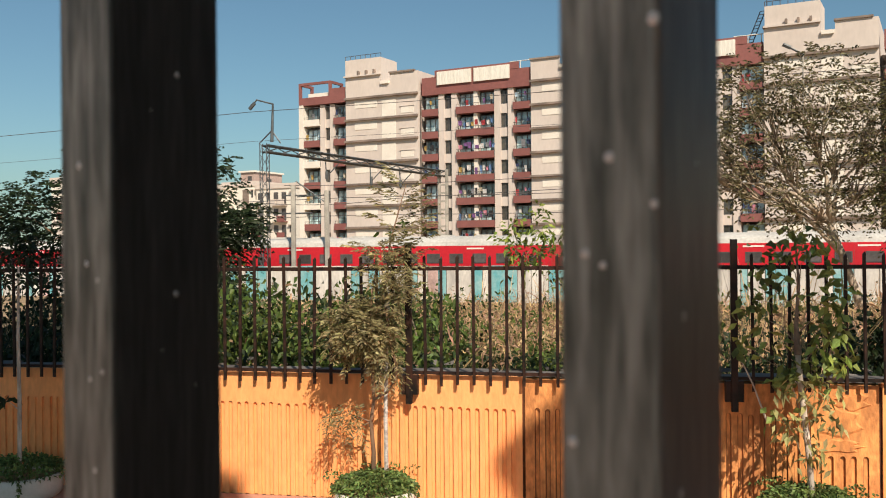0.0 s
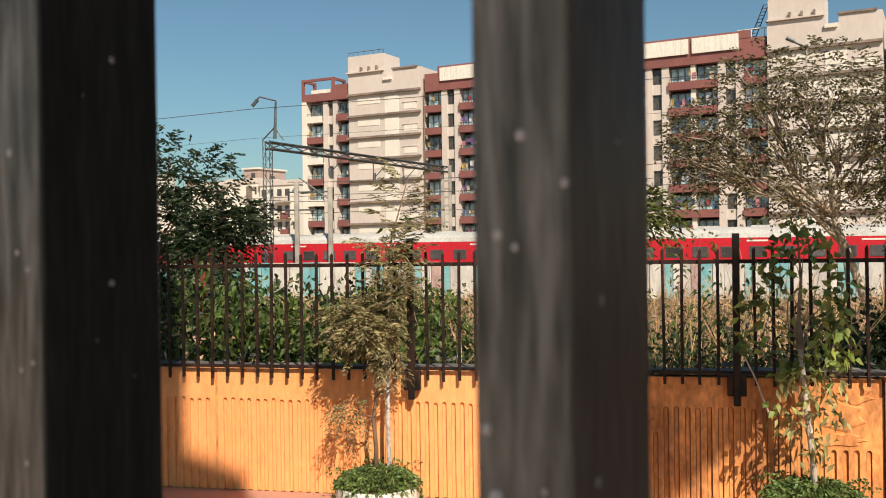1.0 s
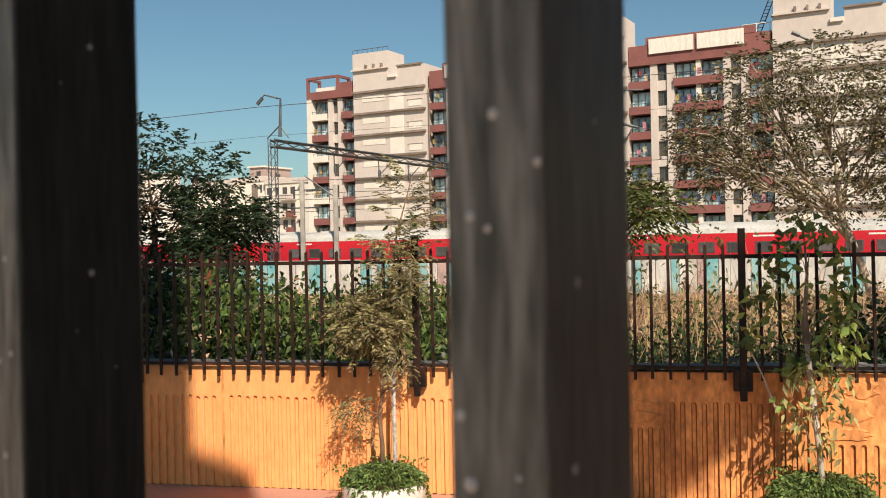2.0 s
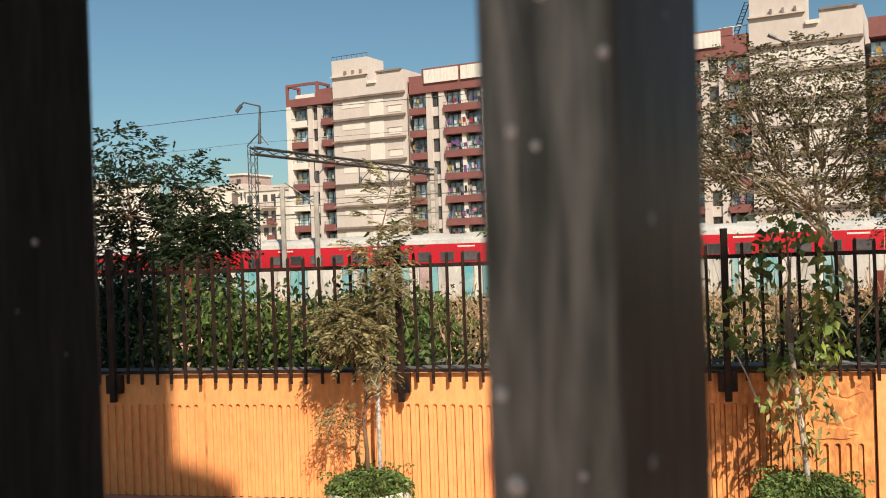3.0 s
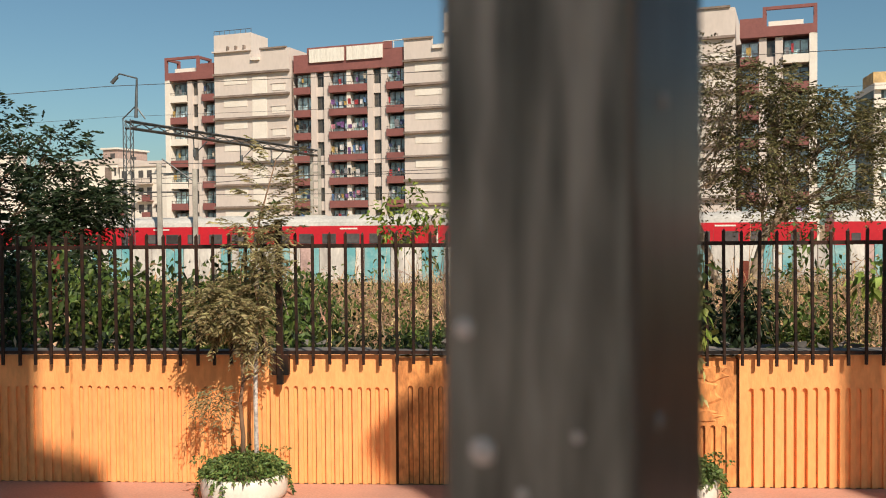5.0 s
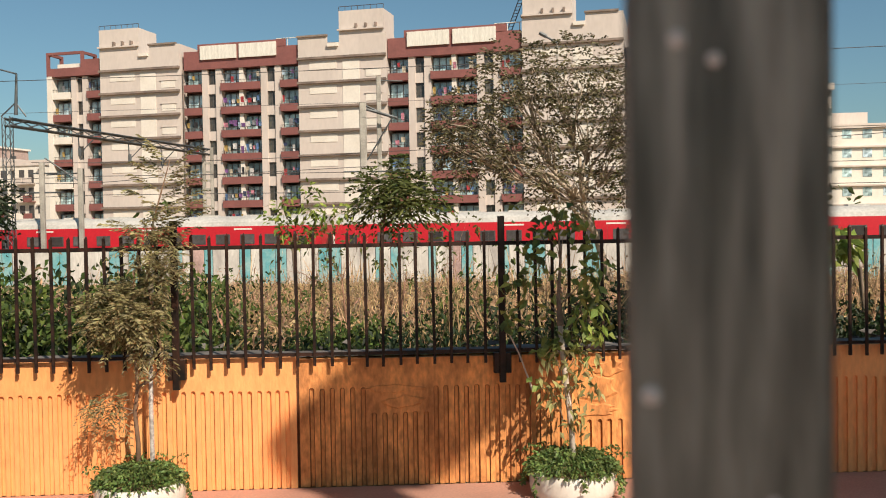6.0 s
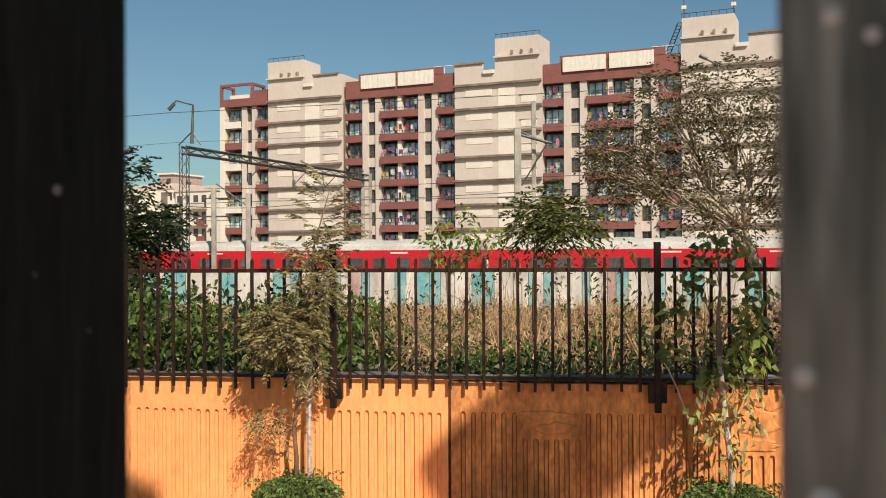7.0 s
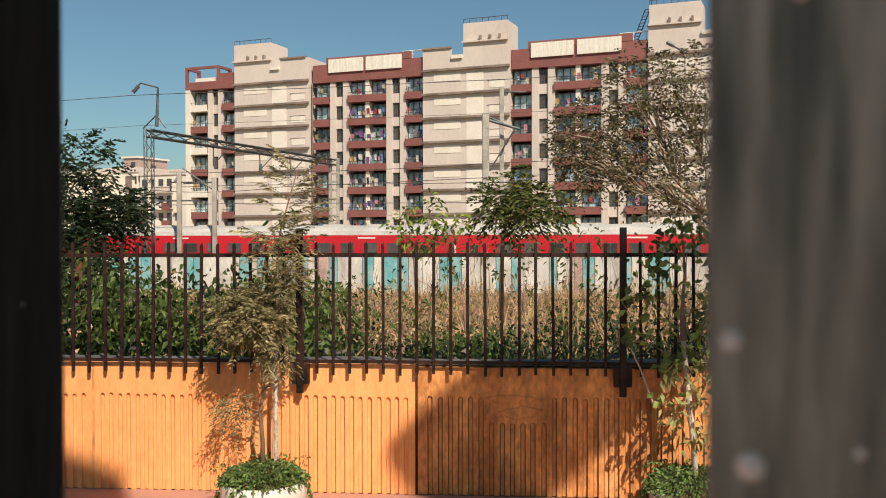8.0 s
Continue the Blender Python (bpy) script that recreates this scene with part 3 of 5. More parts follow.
def mound(x, y, r, z0, z1, count, m, label):
    me = Mesh()
    a, q = np.random.uniform(0, 2 * np.pi, count), np.sqrt(np.random.uniform(0, 1, count))
    top = z0 + (z1 - z0) * np.sqrt(np.clip(1 - q ** 2, 0, 1)) * np.random.uniform(0.55, 1.08, count)
    rr = r * q * np.random.uniform(0.9, 1.08, count)
    pos = np.stack([x + rr * np.cos(a), y + rr * np.sin(a), top], 1)
    way = np.stack([np.cos(a), np.sin(a), np.random.uniform(-0.6, 0.9, count)], 1) + 0.7 * unit(count)
    me.leaves(pos, way, np.random.uniform(0.02, 0.045, count), np.random.uniform(0.014, 0.028, count), 0.3)
    for _ in range(9):
        t, k = random.uniform(0, 2 * math.pi), random.uniform(0.05, 0.13)
        pts = np.array([[x + (r + 0.01 + 0.03 * s) * math.cos(t), y + (r + 0.01 + 0.03 * s) * math.sin(t), z0 - k * s] for s in np.linspace(0, 1, 12)])
        me.leaves(np.repeat(pts, 2, 0), unit(24), 0.03, 0.02, 0.4)
    for _ in range(12):
        t = random.uniform(0, 2 * math.pi)
        pts = np.array([[x + (r * 0.7 + 0.16 * s) * math.cos(t), y + (r * 0.7 + 0.16 * s) * math.sin(t), z0 + (z1 - z0) * 0.7 + 0.10 * s - 0.08 * s * s] for s in np.linspace(0, 1, 9)])
        me.leaves(np.repeat(pts, 2, 0), unit(18), 0.028, 0.018, 0.2)
    ob = part("groundcover", me, m, None, label)
    return tagged(ob, category="plant", kind="stuff")


def sapling_left():
    pot("low white bowl planter beside the orange wall", -0.535, 6.30)
    mound(-0.535, 6.30, 0.29, 0.155, 0.285, 2600, M_LEAF_MOUND, "small leafed green groundcover spilling over a white planter")
    s = thing("feathery_sapling", "olive feathery sapling tied to a whitewashed stake", "sapling", pose(0, 0.10, 0))
    part("stake", Mesh().tube([(-0.485, 6.34, 0.13), (-0.492, 6.35, 0.6), (-0.488, 6.36, 1.05), (-0.47, 6.37, 1.55)], [0.017, 0.016, 0.015, 0.013], 8), M_STAKE, s, "whitewashed peeling stake")
    st = Mesh()
    st.tube([(-0.575, 6.30, 0.12), (-0.57, 6.30, 0.40), (-0.585, 6.29, 0.62), (-0.56, 6.29, 0.78), (-0.575, 6.30, 0.95)], [0.020, 0.017, 0.014, 0.012, 0.010], 8)
    st.tube([(-0.56, 6.29, 0.78), (-0.46, 6.28, 0.84), (-0.395, 6.27, 0.93), (-0.385, 6.27, 1.02), (-0.43, 6.28, 1.18), (-0.48, 6.3, 1.5), (-0.44, 6.32, 1.9), (-0.32, 6.33, 2.32)],
            [0.011, 0.011, 0.010, 0.010, 0.010, 0.009, 0.007, 0.003], 7)
    st.tube([(-0.575, 6.30, 0.95), (-0.60, 6.31, 1.2), (-0.58, 6.32, 1.5), (-0.53, 6.33, 1.85)], [0.010, 0.008, 0.006, 0.003], 6)
    lv = Mesh()
    grow((-0.585, 6.29, 0.62), [((-0.80, 6.24, 0.70), 0.007), ((-0.74, 6.33, 0.52), 0.006)], 0, me=st)
    grow((-0.43, 6.28, 1.18), [((-0.31, 6.24, 1.27), 0.005)], 0, me=st)
    c = np.array([-0.645, 6.29, 1.295])
    for _ in range(30):
        v = unit(1)[0] * np.array([0.23, 0.19, 0.20]) * random.uniform(0.75, 1.0)
        grow((-0.57, 6.30, random.uniform(0.95, 1.4)), [(tuple(c + v), 0.004)], 0, me=st, sides=4)
    part("stem", st, M_BARK, s, smooth=True)
    n = 430
    p = c + unit(n) * np.array([0.235, 0.19, 0.185]) * np.random.uniform(0.15, 1.0, (n, 1)) ** 0.6
    fronds(lv, p, unit(n) * 0.8 + (p - c) * 4.0 + [-0.2, 0, 0.0], 0.145, 9, 0.058, 0.0135, 0.40)
    p = np.array([-0.47, 6.29, 1.06]) + unit(36) * np.array([0.10, 0.09, 0.10])
    fronds(lv, p, unit(36) + [0, 0, -0.5], 0.16, 9, 0.055, 0.010, 0.6)
    p = np.array([-0.78, 6.25, 0.69]) + unit(34) * np.array([0.10, 0.08, 0.06])
    fronds(lv, p, unit(34) + [-0.6, 0, -0.5], 0.17, 9, 0.055, 0.009, 0.9)
    p = np.array([-0.44, 6.31, 1.68]) + unit(150) * np.array([0.15, 0.13, 0.23])
    fronds(lv, p, unit(150) + [0, 0, 0.3], 0.15, 9, 0.055, 0.011, 0.4)
    for k in range(20):
        t = k / 19
        b = Vector((-0.48 + 0.16 * t, 6.31, 1.75 + 0.55 * t))
        w = Vector((random.choice((-1, 1)) * (1.1 - 0.7 * t), random.uniform(-0.5, 0.5), 0.45))
        tip = b + w.normalized() * (0.30 - 0.16 * t)
        fronds(lv, [b, b.lerp(tip, 0.4), b.lerp(tip, 0.75)], [w, w, w], 0.20, 10, 0.060, 0.0125, 0.25)
    part("foliage", lv, M_LEAF_OLIVE, s, "olive feathery foliage")


def sapling_right():
    pot("low white bowl planter below a creeper-covered sapling", 2.38, 6.30)
    mound(2.38, 6.30, 0.31, 0.155, 0.30, 2600, M_LEAF_MOUND, "dense green groundcover over a white planter")
    s = thing("creeper_sapling", "pale trunked sapling wrapped in a green creeper", "sapling", pose(0, 0, 0))
    tr = Mesh()
    tr.tube([(2.39, 6.30, 0.12), (2.375, 6.30, 0.45), (2.345, 6.31, 0.75), (2.325, 6.31, 0.95), (2.31, 6.32, 1.15)], [0.022, 0.02, 0.021, 0.02, 0.017], 8)
    part("trunk", tr, M_BARK_PALE, s, "pale peeling trunk", smooth=True)
    st = Mesh()
    st.tube([(2.31, 6.32, 1.15), (2.30, 6.32, 1.35), (2.32, 6.33, 1.6), (2.30, 6.33, 1.9)], [0.026, 0.014, 0.010, 0.005], 7)
    part("dry_stick", Mesh().tube([(2.12, 6.33, 0.70), (2.03, 6.32, 0.95), (1.93, 6.30, 1.16)], [0.008, 0.006, 0.005], 6), M_BARK_PALE, s)
    ends = [(2.02, 6.3, 1.45), (2.1, 6.25, 1.62), (2.5, 6.25, 1.30), (2.55, 6.3, 1.1), (2.2, 6.3, 1.8), (2.4, 6.28, 1.85), (2.55, 6.3, 1.55), (2.0, 6.32, 1.2), (2.16, 6.25, 0.75), (2.24, 6.25, 1.0), (2.42, 6.24, 1.04)]
    part("upper_stem", st, M_TWIG, s)
    for e in ends:
        part("twig", grow((2.32, 6.31, max(0.5, e[2] - 0.25)), [(e, 0.005)], 0, sides=5), M_TWIG, s)
    lv = Mesh()
    for e, n in zip(ends, (26, 24, 34, 22, 20, 22, 22, 18, 8, 26, 26)):
        p = np.array(e) + unit(n) * np.random.uniform(0.03, 0.14, (n, 1))
        lv.leaves(p, unit(n) + [0, -0.3, -0.15], np.random.uniform(0.05, 0.10, n), np.random.uniform(0.036, 0.062, n), 0.3)
    p = np.array([2.31, 6.30, 1.5]) + unit(110) * np.array([0.24, 0.14, 0.46])
    lv.leaves(p, unit(110) + [0, -0.3, -0.15], np.random.uniform(0.05, 0.10, 110), np.random.uniform(0.034, 0.06, 110), 0.3)
    p = np.array([2.50, 6.24, 1.22]) + unit(26) * np.array([0.10, 0.08, 0.16])
    part("creeper", lv, M_LEAF_CREEP, s, "dark green creeper leaves")
    lw = Mesh()
    lw.leaves(p, unit(26) * 0.6 + [0, -0.2, -0.8], np.random.uniform(0.06, 0.10, 26), np.random.uniform(0.03, 0.045, 26), 0.3)
    for c, n in (((2.24, 6.22, 0.70), 40), ((2.44, 6.22, 0.74), 44), ((2.38, 6.24, 0.50), 30), ((2.27, 6.24, 0.95), 34), ((2.46, 6.24, 0.93), 30)):
        q = np.array(c) + unit(n) * np.random.uniform(0.03, 0.15, (n, 1))
        lq = Mesh()
        tagged(part("young_foliage", lq.leaves(q, unit(n) + [0, -0.2, -0.4], np.random.uniform(0.05, 0.09, n), np.random.uniform(0.022, 0.036, n), 0.3), M_LEAF_PALE, s, "pale drying leaf cluster"), kind="stuff")
    tagged(part("young_foliage", lw, M_LEAF_YOUNG, s, "bright green young leaves"), kind="stuff")


def sapling_far():
    pot("low white bowl planter in the shade", -3.33, 6.30)
    mound(-3.33, 6.30, 0.31, 0.155, 0.30, 1800, M_LEAF_MOUND, "dark groundcover over a shaded white planter")
    s = thing("thin_sapling", "thin grey sapling standing in a shaded planter", "sapling", pose(0, 0, 0))
    st = Mesh().tube([(-3.35, 6.30, 0.12), (-3.345, 6.3, 0.7), (-3.36, 6.31, 1.2), (-3.35, 6.31, 1.75)], [0.018, 0.016, 0.013, 0.007], 7)
    grow((-3.35, 6.30, 0.65), [((-3.45, 6.25, 0.74), 0.005)], 0, me=st)
    part("stem", st, M_BARK_PALE, s)
    lv = Mesh()
    p = np.array([-3.45, 6.25, 0.74]) + unit(8) * 0.04
    lv.leaves(p, unit(8), 0.1, 0.05, 0.4)
    p = np.array([-3.36, 6.3, 1.8]) + unit(60) * np.array([0.16, 0.14, 0.2])
    lv.leaves(p, unit(60), 0.08, 0.035, 0.4)
    part("foliage", lv, M_LEAF_DARK_SHADE, s)


sapling_left()
sapling_right()
sapling_far()


def tree(name, label, base, trunk, blobs, leaf_mat, bark, leaf=(0.10, 0.035), pairs=6, branch_r=0.05, twigs=3, feather=True):
    """blobs: (centre, radii, fronds). Limbs run from the trunk's top to points of the crown."""
    t = thing(name, label, "tree", pose(0, 0, 0))
    wood, lv = Mesh(), Mesh()
    wood.tube(trunk[0], trunk[1], 9)
    fork = Vector(trunk[0][-1])
    mid_fork = Vector(trunk[0][-2])
    for c, r, n in blobs:
        c, r = np.array(c), np.array(r)
        joint = Vector(c * 0.75 + np.array(fork) * 0.25) - Vector((0, 0, r[2] * 0.5))
        start = random.choice((fork, mid_fork, fork))
        grow(start, [(joint, branch_r)], 0, me=wood, sides=6, wobble=0.14)
        for _ in range(twigs * 3):
            v = unit(1)[0] * r * random.uniform(0.6, 1.0)
            grow(joint.lerp(start, random.uniform(0, 0.35)), [(tuple(c + v), branch_r * 0.35)], 0, me=wood, sides=4, wobble=0.16)
        q = c + unit(n) * r * np.random.uniform(0.2, 1.0, (n, 1)) ** 0.5
        w = (q - c) / r + 0.9 * unit(n) + [0, 0, 0.1]
        if feather:
            fronds(lv, q, w, leaf[0] * 3.2, pairs, leaf[0], leaf[1], 0.45)
        else:
            k = 4
            lv.leaves(np.repeat(q, k, 0) + unit(n * k) * leaf[0] * 0.8, np.repeat(w, k, 0) + unit(n * k), leaf[0] * np.random.uniform(0.7, 1.3, n * k), leaf[1], 0.4)
    part("trunk", wood, bark, t, smooth=True)
    part("crown", lv, leaf_mat, t)
    return t


# The tree's shade is mostly in its leaf colour, not cast on it.
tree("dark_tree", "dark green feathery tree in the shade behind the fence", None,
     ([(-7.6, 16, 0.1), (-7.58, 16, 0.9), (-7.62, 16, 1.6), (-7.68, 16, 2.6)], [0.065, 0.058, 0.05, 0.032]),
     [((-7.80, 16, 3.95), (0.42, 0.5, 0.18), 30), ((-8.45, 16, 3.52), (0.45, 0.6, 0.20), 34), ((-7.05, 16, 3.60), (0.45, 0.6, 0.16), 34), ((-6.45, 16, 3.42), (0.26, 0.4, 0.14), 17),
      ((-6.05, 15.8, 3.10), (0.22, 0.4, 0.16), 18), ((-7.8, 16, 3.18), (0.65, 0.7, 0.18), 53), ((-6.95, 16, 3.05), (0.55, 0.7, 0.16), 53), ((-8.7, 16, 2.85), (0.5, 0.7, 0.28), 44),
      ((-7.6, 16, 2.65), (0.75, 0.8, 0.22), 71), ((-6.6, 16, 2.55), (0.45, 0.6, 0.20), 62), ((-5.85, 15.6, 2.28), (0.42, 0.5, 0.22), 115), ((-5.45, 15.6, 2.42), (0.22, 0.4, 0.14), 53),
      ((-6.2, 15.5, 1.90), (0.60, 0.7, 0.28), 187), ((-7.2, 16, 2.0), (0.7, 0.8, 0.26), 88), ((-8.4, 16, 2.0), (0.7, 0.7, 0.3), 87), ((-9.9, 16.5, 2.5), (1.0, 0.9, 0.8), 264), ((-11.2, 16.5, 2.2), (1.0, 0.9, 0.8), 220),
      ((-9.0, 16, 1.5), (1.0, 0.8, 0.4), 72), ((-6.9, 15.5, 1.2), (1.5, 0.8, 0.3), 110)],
     M_LEAF_DARK_SHADE, M_BARK, (0.165, 0.046), 6, 0.026, 2)
tree("bare_tree", "wide half-bare tree with grey-green leaves on the bank", None,
     ([(6.9, 24, -0.3), (6.6, 24, 0.7), (6.3, 24, 1.6), (6.0, 24, 2.4)], [0.11, 0.10, 0.085, 0.07]),
     [((4.2, 24, 5.7), (1.0, 1.0, 0.8), 180), ((5.6, 24, 5.8), (1.3, 1.2, 0.8), 219), ((3.0, 24, 4.6), (0.9, 0.9, 0.6), 180), ((4.6, 24, 4.6), (1.1, 1.0, 0.8), 157), ((6.2, 24, 4.8), (1.2, 1.1, 0.9), 157),
      ((3.2, 24, 3.7), (0.9, 0.8, 0.5), 157), ((4.6, 24, 3.4), (1.0, 0.9, 0.6), 133), ((7.2, 24, 5.2), (0.9, 1.0, 0.8), 157), ((6.8, 24, 3.6), (1.0, 1.0, 0.7), 133), ((5.6, 24, 2.8), (1.0, 0.9, 0.6), 117), ((2.6, 24, 4.1), (0.5, 0.6, 0.5), 78)],
     M_LEAF_GREY, M_BRANCH, (0.17, 0.056), 4, 0.075, 5)
tree("umbrella_tree", "flat-topped olive green tree on the bank near the railway", None,
     ([(7.25, 23, -0.3), (7.3, 23, 0.6), (7.6, 23, 1.6), (8.0, 23, 2.4)], [0.12, 0.10, 0.09, 0.07]),
     [((7.7, 23, 5.2), (0.7, 0.8, 0.55), 156), ((8.4, 23, 4.75), (0.9, 0.8, 0.35), 180), ((9.3, 23, 4.5), (0.9, 0.9, 0.32), 204), ((10.2, 23, 4.15), (0.65, 0.8, 0.40), 144), ((8.4, 23, 3.8), (1.1, 0.9, 0.5), 156),
      ((9.7, 23, 3.4), (0.9, 0.8, 0.45), 132), ((7.5, 23, 3.6), (0.8, 0.8, 0.6), 144), ((7.4, 23, 2.8), (0.8, 0.8, 0.5), 114), ((8.8, 23, 2.6), (1.0, 0.8, 0.4), 114), ((9.9, 23, 2.5), (0.7, 0.7, 0.3), 72), ((8.1, 23, 2.0), (0.9, 0.8, 0.4), 90)],
     M_LEAF_UMB, M_BRANCH_BROWN, (0.15, 0.050), 5, 0.06, 5)
tree("young_tree", "small fresh green broadleaf tree behind the fence", None,
     ([(0.97, 14, 0.2), (0.96, 14, 1.2), (0.98, 14, 1.8), (1.05, 14, 2.1)], [0.04, 0.035, 0.03, 0.02]),
     [((1.15, 14, 2.45), (0.34, 0.3, 0.22), 90), ((0.9, 14, 2.35), (0.25, 0.25, 0.18), 50), ((1.5, 14, 2.3), (0.30, 0.3, 0.16), 60), ((1.2, 14, 2.15), (0.4, 0.3, 0.15), 50)],
     M_LEAF_FRESH, M_BARK, (0.15, 0.04), 5, 0.014, 2)
tree("light_shrub", "thin yellowish green shrub behind the fence", None,
     ([(-0.12, 12, 0.3), (-0.1, 12, 1.1), (-0.13, 12, 1.6), (-0.1, 12, 1.8)], [0.025, 0.02, 0.016, 0.012]),
     [((-0.25, 12, 2.0), (0.22, 0.2, 0.22), 20), ((0.1, 12, 2.15), (0.2, 0.2, 0.24), 16), ((-0.05, 12, 1.75), (0.3, 0.2, 0.2), 24), ((0.35, 12, 2.0), (0.3, 0.2, 0.14), 18)],
     M_LEAF_YOUNG, M_TWIG, (0.095, 0.045), 4, 0.008, 2, False)
for x, y, h, w, m, words in ((3.32, 8.4, 1.25, 0.26, M_LEAF_DARK_SHADE, "dark green shrub against a rusty stake behind the fence"), (3.75, 8.6, 0.98, 0.30, M_WEED, "low green shrub close behind the fence"),
                             (5.35, 8.2, 0.95, 0.35, M_LEAF_DARK_SHADE, "low dark green shrub in the shade behind the fence")):
    tree("dark_shrub" if m is M_LEAF_DARK_SHADE else "green_shrub", words, None,
         ([(x, y, 0.4), (x, y, 0.55), (x + 0.03, y, 0.7), (x, y, 0.8)], [0.03, 0.028, 0.024, 0.02]),
         [((x - 0.12, y, h - 0.30), (w, 0.35, 0.32), 110), ((x + 0.15, y, h - 0.2), (w * 0.7, 0.3, 0.24), 70), ((x, y, 0.70), (w * 1.2, 0.35, 0.22), 90)],
         m, M_BARK, (0.085, 0.045), 4, 0.012, 2, False)
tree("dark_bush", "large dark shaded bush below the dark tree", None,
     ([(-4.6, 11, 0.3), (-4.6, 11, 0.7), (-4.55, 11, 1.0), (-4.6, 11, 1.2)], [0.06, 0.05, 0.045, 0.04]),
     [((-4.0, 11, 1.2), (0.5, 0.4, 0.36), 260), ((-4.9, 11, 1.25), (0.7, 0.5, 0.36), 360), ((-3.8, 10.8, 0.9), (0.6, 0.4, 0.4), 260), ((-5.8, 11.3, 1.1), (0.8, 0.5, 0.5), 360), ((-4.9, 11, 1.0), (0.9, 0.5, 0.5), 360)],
     M_LEAF_DARK_SHADE, M_BARK, (0.10, 0.04), 5, 0.02, 2, False)
for x, z, side in ((0.02, 1.55, 0.22), (0.55, 1.6, -0.12), (1.2, 1.5, 0.2), (1.95, 1.62, -0.2)):
    tree("wispy_shrub", "thin reddish twigged shrub with few leaves behind the fence", None,
         ([(x, 12, 0.3), (x + side * 0.2, 12, 0.75), (x + side * 0.4, 12, 1.0), (x + side * 0.5, 12, 1.15)], [0.016, 0.013, 0.011, 0.009]),
         [((x - 0.18, 12, z - 0.05), (0.20, 0.2, 0.26), 7), ((x + 0.16, 12, z + 0.12), (0.22, 0.2, 0.26), 7), ((x + side, 12, z - 0.25), (0.26, 0.2, 0.2), 6)],
         M_LEAF_FRESH, M_STEM_RED, (0.075, 0.035), 4, 0.008, 1, False)
tree("overhanging_branch", "bright green leafy branch of a shrub behind the fence", None,
     ([(5.5, 8.4, 0.5), (5.45, 8.3, 1.0), (5.35, 8.2, 1.4), (5.15, 8.1, 1.58)], [0.03, 0.025, 0.02, 0.012]),
     [((4.42, 8.1, 1.38), (0.13, 0.12, 0.05), 9), ((4.62, 8.1, 1.47), (0.14, 0.12, 0.06), 12), ((4.86, 8.1, 1.56), (0.16, 0.14, 0.06), 14), ((5.15, 8.1, 1.64), (0.2, 0.15, 0.08), 16)],
     M_LEAF_YOUNG, M_TWIG, (0.12, 0.07), 4, 0.008, 1, False)


